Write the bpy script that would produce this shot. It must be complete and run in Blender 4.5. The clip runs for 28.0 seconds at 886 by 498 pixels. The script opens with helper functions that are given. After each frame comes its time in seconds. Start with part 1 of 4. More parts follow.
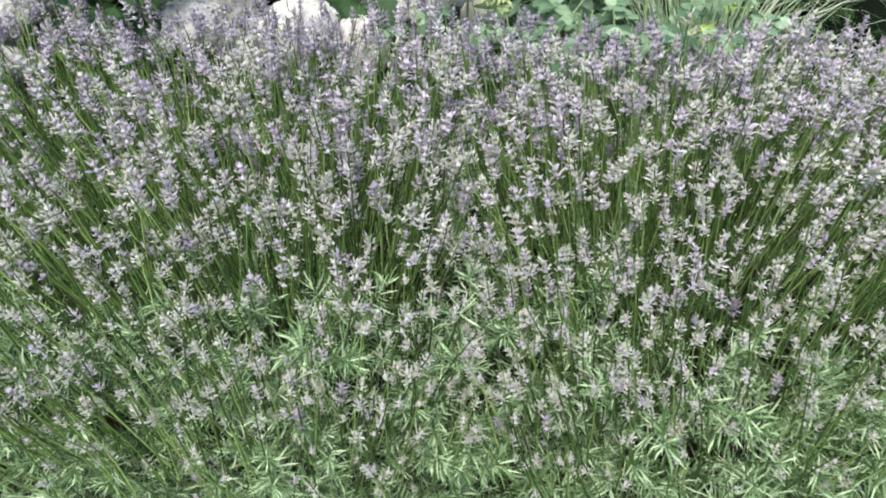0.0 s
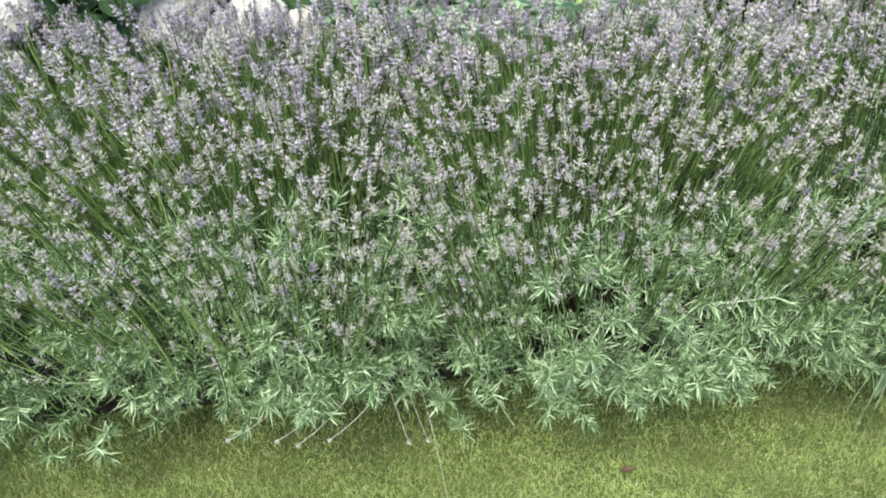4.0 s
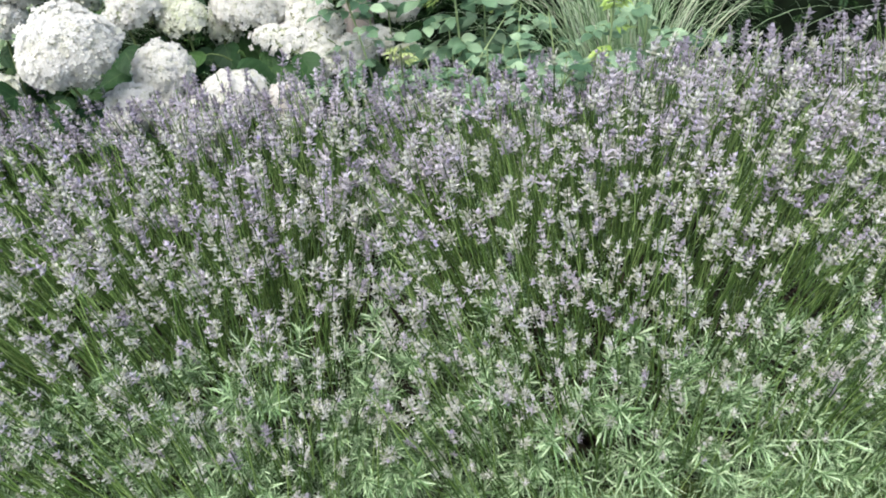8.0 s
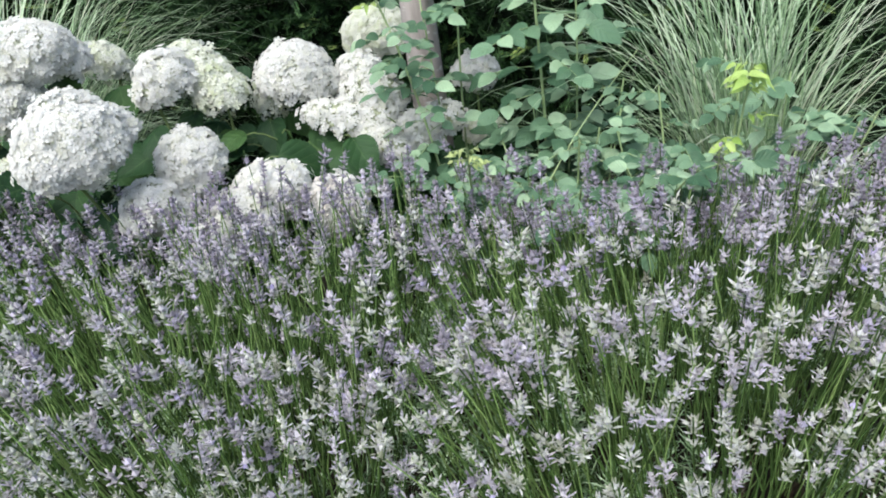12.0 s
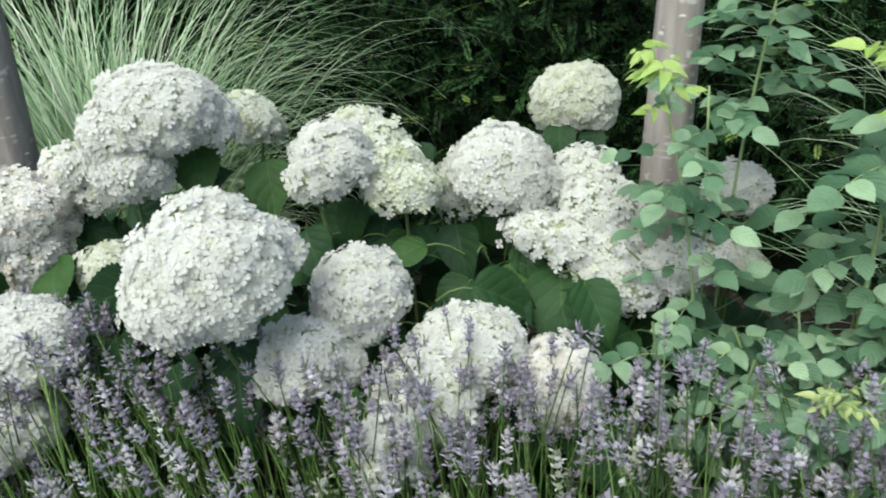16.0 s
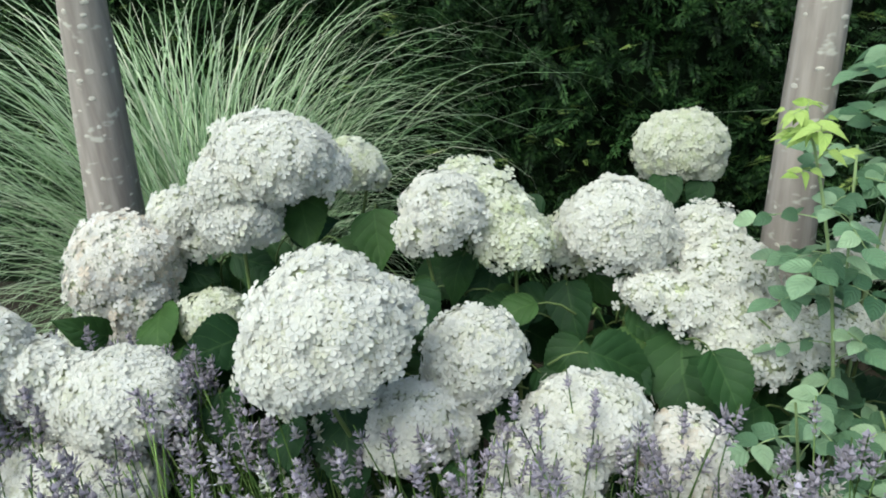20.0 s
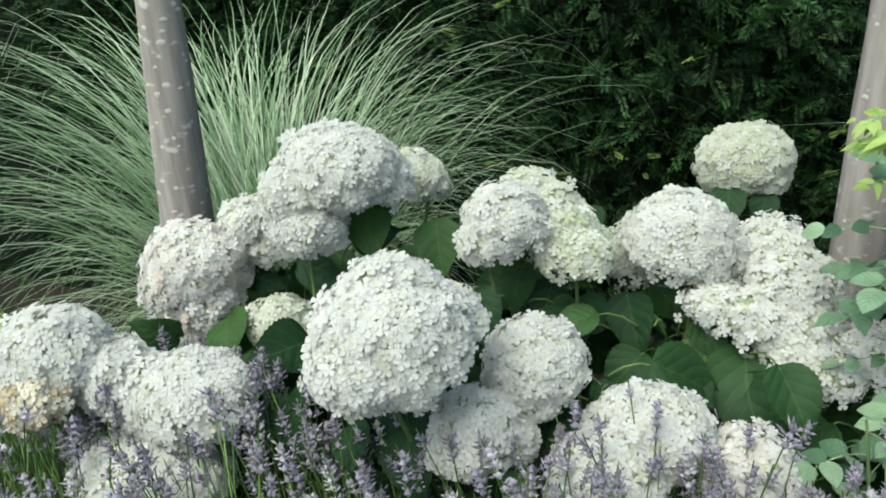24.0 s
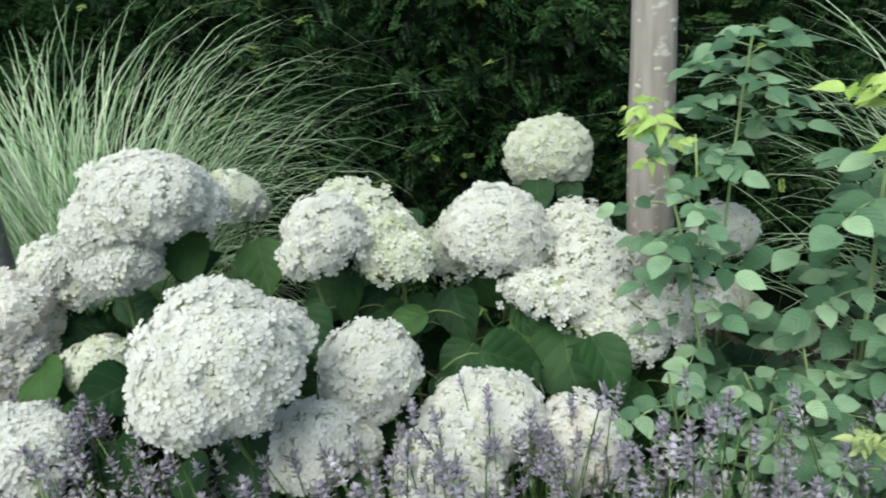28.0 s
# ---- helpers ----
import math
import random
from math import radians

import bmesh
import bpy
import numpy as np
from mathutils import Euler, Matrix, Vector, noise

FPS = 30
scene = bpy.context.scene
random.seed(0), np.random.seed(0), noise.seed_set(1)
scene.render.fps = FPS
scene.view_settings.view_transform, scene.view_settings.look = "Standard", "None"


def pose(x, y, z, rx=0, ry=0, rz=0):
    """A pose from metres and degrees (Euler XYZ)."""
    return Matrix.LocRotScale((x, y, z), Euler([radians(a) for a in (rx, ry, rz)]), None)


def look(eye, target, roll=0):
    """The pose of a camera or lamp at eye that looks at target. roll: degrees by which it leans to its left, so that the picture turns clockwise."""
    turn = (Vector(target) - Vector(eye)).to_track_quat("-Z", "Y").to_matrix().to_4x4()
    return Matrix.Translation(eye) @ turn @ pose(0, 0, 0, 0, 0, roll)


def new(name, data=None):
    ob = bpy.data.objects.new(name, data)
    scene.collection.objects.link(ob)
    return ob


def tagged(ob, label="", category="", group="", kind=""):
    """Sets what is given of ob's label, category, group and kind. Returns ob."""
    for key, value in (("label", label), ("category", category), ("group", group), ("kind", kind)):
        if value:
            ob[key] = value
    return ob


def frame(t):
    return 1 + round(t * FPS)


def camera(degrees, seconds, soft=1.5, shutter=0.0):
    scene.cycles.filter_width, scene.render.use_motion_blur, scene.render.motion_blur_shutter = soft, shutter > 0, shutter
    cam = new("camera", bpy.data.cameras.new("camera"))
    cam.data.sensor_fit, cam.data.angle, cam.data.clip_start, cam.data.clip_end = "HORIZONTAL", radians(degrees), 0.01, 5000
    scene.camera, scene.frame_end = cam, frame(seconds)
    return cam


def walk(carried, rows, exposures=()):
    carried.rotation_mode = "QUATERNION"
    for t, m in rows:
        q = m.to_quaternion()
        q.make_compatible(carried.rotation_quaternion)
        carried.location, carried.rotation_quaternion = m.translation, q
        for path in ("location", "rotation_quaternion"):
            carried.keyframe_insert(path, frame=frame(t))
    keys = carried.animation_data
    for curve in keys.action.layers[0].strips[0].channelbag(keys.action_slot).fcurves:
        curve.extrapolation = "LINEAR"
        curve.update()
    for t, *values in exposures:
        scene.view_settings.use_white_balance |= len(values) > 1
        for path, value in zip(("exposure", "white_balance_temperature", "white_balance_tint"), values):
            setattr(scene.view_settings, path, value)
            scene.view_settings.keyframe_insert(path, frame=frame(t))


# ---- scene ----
cam = camera(60.9, 28.0, 1.9, 0.18)
PATH = [
    (0, (0.023, 0.004, 1.196), (0.029, 1.707, 0.146), -0.2),
    (0.5, (0.077, -0.084, 1.238), (0.061, 1.611, 0.176), -1.7),
    (1, (0.088, -0.158, 1.246), (0.072, 1.527, 0.168), -2.8),
    (1.5, (0.088, -0.307, 1.266), (0.058, 1.388, 0.205), -4.1),
    (2, (0.076, -0.406, 1.287), (0.078, 1.277, 0.207), -4.4),
    (2.5, (0.091, -0.419, 1.285), (0.133, 1.265, 0.207), -4.2),
    (3, (0.084, -0.409, 1.281), (0.157, 1.278, 0.209), -3.8),
    (3.5, (0.071, -0.398, 1.27), (0.163, 1.292, 0.204), -3.5),
    (5.5, (0.065, -0.385, 1.282), (0.137, 1.29, 0.191), -3.5),
    (6, (0.067, -0.368, 1.276), (0.132, 1.306, 0.183), -3.9),
    (6.5, (0.081, -0.33, 1.269), (0.133, 1.351, 0.187), -4.6),
    (7, (0.118, -0.253, 1.276), (0.157, 1.445, 0.22), -5.4),
    (7.5, (0.188, -0.169, 1.296), (0.204, 1.542, 0.26), -6.4),
    (8, (0.188, -0.103, 1.294), (0.178, 1.621, 0.281), -7.8),
    (8.5, (0.134, 0.057, 1.277), (0.11, 1.786, 0.272), -8.7),
    (9, (0.081, 0.236, 1.275), (0.023, 1.963, 0.268), -9.2),
    (9.5, (0.119, 0.281, 1.293), (0.024, 2.007, 0.288), -9.3),
    (10, (0.199, 0.275, 1.308), (0.056, 2.0, 0.307), -9.1),
    (10.5, (0.244, 0.289, 1.301), (0.048, 2.022, 0.322), -9.5),
    (11, (0.234, 0.297, 1.334), (0.01, 2.037, 0.374), -9.8),
    (11.5, (0.233, 0.317, 1.322), (0.005, 2.064, 0.375), -9.9),
    (13.5, (0.283, 0.534, 1.358), (0.054, 2.236, 0.333), -7.5),
    (14, (0.152, 0.607, 1.359), (-0.022, 2.32, 0.343), -5.5),
    (14.5, (0.025, 0.689, 1.392), (-0.053, 2.428, 0.406), -3.5),
    (15, (-0.049, 0.778, 1.366), (-0.16, 2.531, 0.409), -2.2),
    (15.5, (-0.061, 0.884, 1.362), (-0.329, 2.623, 0.411), -3.1),
    (16, (-0.134, 0.913, 1.38), (-0.516, 2.638, 0.442), -4.4),
    (16.5, (-0.222, 0.921, 1.396), (-0.707, 2.635, 0.486), -4.9),
    (17, (-0.263, 0.947, 1.405), (-0.833, 2.646, 0.517), -5.1),
    (17.5, (-0.271, 0.947, 1.408), (-0.897, 2.639, 0.543), -5.2),
    (18, (-0.257, 0.957, 1.407), (-0.893, 2.652, 0.558), -5.0),
    (18.5, (-0.249, 0.952, 1.399), (-0.859, 2.658, 0.552), -4.9),
    (19, (-0.231, 0.963, 1.401), (-0.803, 2.68, 0.55), -4.8),
    (19.5, (-0.235, 0.968, 1.399), (-0.777, 2.693, 0.543), -4.7),
    (20, (-0.238, 0.966, 1.4), (-0.77, 2.693, 0.543), -4.7),
    (20.5, (-0.243, 0.963, 1.4), (-0.785, 2.689, 0.547), -4.9),
    (21, (-0.244, 0.962, 1.4), (-0.807, 2.684, 0.552), -5.2),
    (21.5, (-0.246, 0.958, 1.405), (-0.831, 2.676, 0.563), -5.4),
    (22, (-0.244, 0.955, 1.399), (-0.852, 2.668, 0.565), -5.6),
    (22.5, (-0.249, 0.949, 1.398), (-0.878, 2.656, 0.569), -5.7),
    (24.5, (-0.245, 0.939, 1.399), (-0.92, 2.642, 0.597), -5.8),
    (25, (-0.246, 0.931, 1.398), (-0.927, 2.635, 0.601), -5.9),
    (25.5, (-0.251, 0.932, 1.397), (-0.945, 2.633, 0.605), -6.0),
    (26, (-0.259, 0.927, 1.396), (-0.969, 2.623, 0.61), -6.4),
    (26.5, (-0.265, 0.92, 1.399), (-0.976, 2.619, 0.618), -6.8),
    (27, (-0.258, 0.922, 1.407), (-0.911, 2.641, 0.621), -7.2),
    (27.5, (-0.248, 0.922, 1.405), (-0.756, 2.683, 0.606), -7.5),
    (28, (-0.21, 0.928, 1.402), (-0.473, 2.731, 0.575), -7.2),
]
EXPOSURES = [(0.0, 1.05, 6120, 10), (3.0, 1.09, 6190, 7), (6.0, 1.03, 6130, 7), (8.0, 1.00, 6100, 7), (11.5, 0.86, 5900, 6), (14.0, 0.84, 5940, 3), (17.0, 0.53, 6020, -5), (28.0, 0.54, 6020, -6)]
walk(cam, [(t, look(eye, target, roll)) for t, eye, target, roll in PATH], EXPOSURES)

# ---- world and sun: a bright, thinly overcast day ----
world = bpy.data.worlds.new("world")
world.use_nodes = True
scene.world = world
wn = world.node_tree.nodes
sky = wn.new("ShaderNodeTexSky")
sky.sky_type, sky.sun_disc = "NISHITA", False
sky.sun_elevation, sky.sun_rotation = radians(59), radians(202)
sky.dust_density, sky.air_density, sky.ozone_density = 4.0, 1.0, 0.6
wn["Background"].inputs["Strength"].default_value = 0.15
world.node_tree.links.new(sky.outputs["Color"], wn["Background"].inputs["Color"])
sun = new("sun", bpy.data.lights.new("sun", "SUN"))
sun.data.energy, sun.data.angle, sun.data.color = 2.05, radians(52), (1.0, 0.96, 0.90)
sun.matrix_world = look((-1.0, -1.3, 5.0), (0, 1.2, 0.5))

# ---- materials ----


def material(name, rough=0.6, spec=0.35):
    m = bpy.data.materials.new(name)
    m.use_nodes = True
    b = m.node_tree.nodes["Principled BSDF"]
    b.inputs["Roughness"].default_value = rough
    b.inputs["Specular IOR Level"].default_value = spec
    return m, m.node_tree.nodes, m.node_tree.links, b


def ramp(nodes, stops):
    r = nodes.new("ShaderNodeValToRGB")
    els = r.color_ramp.elements
    while len(els) < len(stops):
        els.new(0.5)
    for e, (p, c) in zip(els, stops):
        e.position, e.color = p, (*c, 1)
    return r


def leafy(name, stops, rough=0.55, spec=0.35, scale=18.0, blotch=0.35, by_island=True, glow=0.25, bump=0.15):
    """A leaf or petal: colour by piece, blotches over it, thin enough to let some light through."""
    m, n, l, b = material(name, rough, spec)
    rnd = n.new("ShaderNodeNewGeometry") if by_island else n.new("ShaderNodeObjectInfo")
    out = rnd.outputs["Random Per Island"] if by_island else rnd.outputs["Random"]
    r = ramp(n, stops)
    l.new(out, r.inputs["Fac"])
    tc = n.new("ShaderNodeTexCoord")
    ns = n.new("ShaderNodeTexNoise")
    ns.inputs["Scale"].default_value, ns.inputs["Detail"].default_value = scale, 4
    l.new(tc.outputs["Object"], ns.inputs["Vector"])
    hsv = n.new("ShaderNodeHueSaturation")
    mr = n.new("ShaderNodeMapRange")
    mr.inputs["From Min"].default_value, mr.inputs["From Max"].default_value = 0.3, 0.7
    mr.inputs["To Min"].default_value, mr.inputs["To Max"].default_value = 1 - blotch, 1 + blotch
    l.new(ns.outputs["Fac"], mr.inputs["Value"])
    l.new(mr.outputs["Result"], hsv.inputs["Value"])
    l.new(r.outputs["Color"], hsv.inputs["Color"])
    l.new(hsv.outputs["Color"], b.inputs["Base Color"])
    if bump:
        bp = n.new("ShaderNodeBump")
        bp.inputs["Strength"].default_value, bp.inputs["Distance"].default_value = bump, 0.002
        n2 = n.new("ShaderNodeTexNoise")
        n2.inputs["Scale"].default_value = scale * 8
        l.new(tc.outputs["Object"], n2.inputs["Vector"])
        l.new(n2.outputs["Fac"], bp.inputs["Height"])
        l.new(bp.outputs["Normal"], b.inputs["Normal"])
    if glow:
        tr = n.new("ShaderNodeBsdfTranslucent")
        l.new(hsv.outputs["Color"], tr.inputs["Color"])
        mix = n.new("ShaderNodeMixShader")
        mix.inputs["Fac"].default_value = glow
        l.new(b.outputs["BSDF"], mix.inputs[1])
        l.new(tr.outputs["BSDF"], mix.inputs[2])
        l.new(mix.outputs["Shader"], n["Material Output"].inputs["Surface"])
    return m


def veined(name, stops, rough=0.5):
    """A broad leaf whose paler ribs follow its own length and width."""
    m, n, l, b = material(name, rough, 0.25)
    inf = n.new("ShaderNodeObjectInfo")
    r = ramp(n, stops)
    l.new(inf.outputs["Random"], r.inputs["Fac"])
    uv = n.new("ShaderNodeUVMap")
    sep = n.new("ShaderNodeSeparateXYZ")
    l.new(uv.outputs["UV"], sep.inputs["Vector"])

    def calc(op, a, c=None, d=None):
        k = n.new("ShaderNodeMath")
        k.operation = op
        for i, v in enumerate((a, c, d)):
            if v is None:
                continue
            if isinstance(v, (int, float)):
                k.inputs[i].default_value = v
            else:
                l.new(v, k.inputs[i])
        return k.outputs[0]

    side = calc("ABSOLUTE", calc("SUBTRACT", sep.outputs["X"], 0.5))
    ribs = calc("ABSOLUTE", calc("SINE", calc("MULTIPLY", calc("SUBTRACT", sep.outputs["Y"], calc("MULTIPLY", side, 0.7)), 17.0)))
    rib = calc("MAXIMUM", calc("LESS_THAN", ribs, 0.08), calc("LESS_THAN", side, 0.018))
    mix = n.new("ShaderNodeMix")
    mix.data_type = "RGBA"
    l.new(calc("MULTIPLY", rib, 0.13), mix.inputs["Factor"])
    l.new(r.outputs["Color"], mix.inputs["A"])
    mix.inputs["B"].default_value = (0.16, 0.26, 0.08, 1)
    tc = n.new("ShaderNodeTexCoord")
    ns = n.new("ShaderNodeTexNoise")
    ns.inputs["Scale"].default_value, ns.inputs["Detail"].default_value = 25, 5
    l.new(tc.outputs["Object"], ns.inputs["Vector"])
    mr = n.new("ShaderNodeMapRange")
    mr.inputs["To Min"].default_value, mr.inputs["To Max"].default_value = 0.65, 1.35
    l.new(ns.outputs["Fac"], mr.inputs["Value"])
    hsv = n.new("ShaderNodeHueSaturation")
    l.new(mr.outputs["Result"], hsv.inputs["Value"])
    l.new(mix.outputs["Result"], hsv.inputs["Color"])
    l.new(hsv.outputs["Color"], b.inputs["Base Color"])
    bp = n.new("ShaderNodeBump")
    bp.inputs["Strength"].default_value, bp.inputs["Distance"].default_value = 0.32, 0.003
    l.new(ribs, bp.inputs["Height"])
    l.new(bp.outputs["Normal"], b.inputs["Normal"])
    tr = n.new("ShaderNodeBsdfTranslucent")
    l.new(hsv.outputs["Color"], tr.inputs["Color"])
    mx = n.new("ShaderNodeMixShader")
    mx.inputs["Fac"].default_value = 0.25
    l.new(b.outputs["BSDF"], mx.inputs[1])
    l.new(tr.outputs["BSDF"], mx.inputs[2])
    l.new(mx.outputs["Shader"], n["Material Output"].inputs["Surface"])
    return m


M_SPIKE_PALE = leafy("faded_lavender_flower", [(0.0, (0.31, 0.33, 0.22)), (0.3, (0.47, 0.475, 0.39)), (0.88, (0.615, 0.605, 0.575)), (1.0, (0.54, 0.485, 0.59))], 0.7, 0.2, 60, 0.15, glow=0.35)
M_SPIKE_LILAC = leafy("lilac_lavender_flower", [(0.0, (0.36, 0.34, 0.33)), (0.3, (0.49, 0.45, 0.475)), (0.92, (0.61, 0.565, 0.615)), (1.0, (0.47, 0.41, 0.63))], 0.7, 0.2, 60, 0.15, glow=0.35)
M_SPIKE_DUSK = leafy("dusky_lavender_flower", [(0.0, (0.22, 0.20, 0.222)), (0.6, (0.325, 0.292, 0.345)), (1.0, (0.42, 0.375, 0.46))], 0.75, 0.2, 60, 0.2, glow=0.3)
M_LAV_STEM = leafy("lavender_stem", [(0.0, (0.032, 0.062, 0.015)), (0.5, (0.095, 0.165, 0.04)), (1.0, (0.24, 0.34, 0.11))], 0.65, 0.2, 20, 0.3, glow=0.08)
M_LAV_LEAF = leafy("lavender_leaf", [(0.0, (0.05, 0.10, 0.03)), (0.4, (0.17, 0.27, 0.115)), (0.75, (0.37, 0.50, 0.28)), (1.0, (0.54, 0.65, 0.42))], 0.6, 0.3, 25, 0.25, glow=0.1)
M_TWIG = leafy("brown_twig", [(0.0, (0.025, 0.019, 0.012)), (1.0, (0.085, 0.066, 0.045))], 0.85, 0.2, 40, 0.4, glow=0)
M_PETAL = leafy("white_petal", [(0.0, (0.64, 0.63, 0.52)), (0.15, (0.70, 0.685, 0.625)), (1.0, (0.738, 0.722, 0.69))], 0.65, 0.2, 40, 0.08, glow=0.45, bump=0.1)
M_PETAL_GREEN = leafy("greenish_white_petal", [(0.0, (0.56, 0.59, 0.39)), (0.35, (0.68, 0.685, 0.57)), (1.0, (0.73, 0.725, 0.65))], 0.65, 0.2, 40, 0.08, glow=0.45, bump=0.1)
M_PETAL_CREAM = leafy("cream_pink_petal", [(0.0, (0.70, 0.60, 0.50)), (0.2, (0.74, 0.705, 0.65)), (1.0, (0.77, 0.745, 0.715))], 0.65, 0.2, 40, 0.08, glow=0.45, bump=0.1)
M_PETAL_TAN = leafy("tan_faded_petal", [(0.0, (0.46, 0.36, 0.22)), (0.4, (0.62, 0.54, 0.40)), (1.0, (0.76, 0.72, 0.62))], 0.7, 0.2, 40, 0.2, glow=0.3, bump=0.1)
# cream of the inner florets, blotched dark as shade in the gaps
M_CORE = leafy("inner_floret_gap_shade", [(0.0, (0.27, 0.29, 0.18)), (1.0, (0.52, 0.52, 0.42))], 0.8, 0.2, 130, 0.8, glow=0)
M_HYD_LEAF = veined("hydrangea_leaf", [(0.0, (0.014, 0.042, 0.013)), (0.5, (0.024, 0.062, 0.018)), (0.85, (0.036, 0.084, 0.022)), (1.0, (0.062, 0.118, 0.030))], 0.62)
M_HYD_STEM = leafy("hydrangea_stem", [(0.0, (0.06, 0.10, 0.03)), (1.0, (0.15, 0.19, 0.065))], 0.55, 0.3, 20, 0.3, glow=0)
M_BLADE = leafy("striped_grass_blade", [(0.0, (0.12, 0.21, 0.09)), (0.5, (0.39, 0.52, 0.30)), (0.85, (0.60, 0.70, 0.50)), (1.0, (0.56, 0.55, 0.43))], 0.5, 0.4, 12, 0.25, glow=0.35)
M_BLADE_OB = leafy("striped_grass_blade_single", [(0.0, (0.12, 0.21, 0.09)), (0.5, (0.39, 0.52, 0.30)), (0.85, (0.60, 0.70, 0.50)), (1.0, (0.56, 0.55, 0.43))], 0.5, 0.4, 12, 0.25, by_island=False, glow=0.35)
M_ROSE_LEAF = veined("rose_leaflet", [(0.0, (0.055, 0.115, 0.06)), (0.5, (0.145, 0.24, 0.135)), (0.85, (0.255, 0.36, 0.22)), (1.0, (0.33, 0.445, 0.27))], 0.5)
M_ROSE_LIME = veined("young_rose_leaflet", [(0.0, (0.27, 0.40, 0.08)), (1.0, (0.42, 0.53, 0.16))], 0.45)
M_ROSE_YELLOW = veined("yellowing_rose_leaflet", [(0.0, (0.32, 0.40, 0.13)), (1.0, (0.46, 0.51, 0.22))], 0.45)
M_CANE = leafy("rose_cane", [(0.0, (0.18, 0.26, 0.10)), (1.0, (0.34, 0.42, 0.20))], 0.5, 0.4, 15, 0.3, glow=0)
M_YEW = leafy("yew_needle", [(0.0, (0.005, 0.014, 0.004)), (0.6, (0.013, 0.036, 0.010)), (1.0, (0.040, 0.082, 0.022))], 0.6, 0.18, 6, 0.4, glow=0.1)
# lighter copy of the needle green: light on the outer sprigs, as colour
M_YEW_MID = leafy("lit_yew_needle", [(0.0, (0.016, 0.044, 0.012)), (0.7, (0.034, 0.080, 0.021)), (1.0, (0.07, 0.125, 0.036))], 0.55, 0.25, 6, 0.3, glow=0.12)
M_YEW_TIP = leafy("young_yew_needle", [(0.0, (0.14, 0.24, 0.05)), (1.0, (0.34, 0.42, 0.12))], 0.5, 0.35, 6, 0.3, glow=0.15)
# near-black, standing in for the deep shade inside the hedge
M_YEW_CORE = leafy("yew_core_shade", [(0.0, (0.004, 0.008, 0.003)), (1.0, (0.007, 0.012, 0.005))], 0.9, 0.1, 14, 0.6, glow=0, bump=1.0)
M_TURF = leafy("lawn_blade", [(0.0, (0.13, 0.21, 0.04)), (0.5, (0.29, 0.39, 0.11)), (0.85, (0.44, 0.51, 0.20)), (1.0, (0.52, 0.50, 0.29))], 0.6, 0.3, 7, 0.4, glow=0.25)
M_DEAD = leafy("brown_dry_leaf", [(0.0, (0.07, 0.052, 0.026)), (1.0, (0.11, 0.08, 0.045))], 0.7, 0.2, 80, 0.4, glow=0.1)


def ground_material(name, dark, light, scale, bump):
    m, n, l, b = material(name, 0.9, 0.2)
    tc = n.new("ShaderNodeTexCoord")
    a = n.new("ShaderNodeTexNoise")
    a.inputs["Scale"].default_value, a.inputs["Detail"].default_value = scale, 8
    c = n.new("ShaderNodeTexNoise")
    c.inputs["Scale"].default_value, c.inputs["Detail"].default_value = scale / 20, 3
    mix = n.new("ShaderNodeMath")
    mix.operation = "MULTIPLY_ADD"
    mix.inputs[1].default_value = 0.6
    l.new(tc.outputs["Object"], a.inputs["Vector"])
    l.new(tc.outputs["Object"], c.inputs["Vector"])
    l.new(a.outputs["Fac"], mix.inputs[0])
    half = n.new("ShaderNodeMath")
    half.operation = "MULTIPLY"
    half.inputs[1].default_value = 0.4
    l.new(c.outputs["Fac"], half.inputs[0])
    l.new(half.outputs[0], mix.inputs[2])
    r = ramp(n, [(0.35, dark), (0.68, light)])
    l.new(mix.outputs[0], r.inputs["Fac"])
    l.new(r.outputs["Color"], b.inputs["Base Color"])
    bp = n.new("ShaderNodeBump")
    bp.inputs["Strength"].default_value, bp.inputs["Distance"].default_value = bump, 0.02
    l.new(a.outputs["Fac"], bp.inputs["Height"])
    l.new(bp.outputs["Normal"], b.inputs["Normal"])
    return m


M_LAWN = ground_material("lawn_thatch", (0.05, 0.07, 0.02), (0.15, 0.185, 0.055), 160, 0.7)
M_SOIL = ground_material("dark_soil", (0.011, 0.009, 0.006), (0.038, 0.031, 0.021), 45, 1.0)


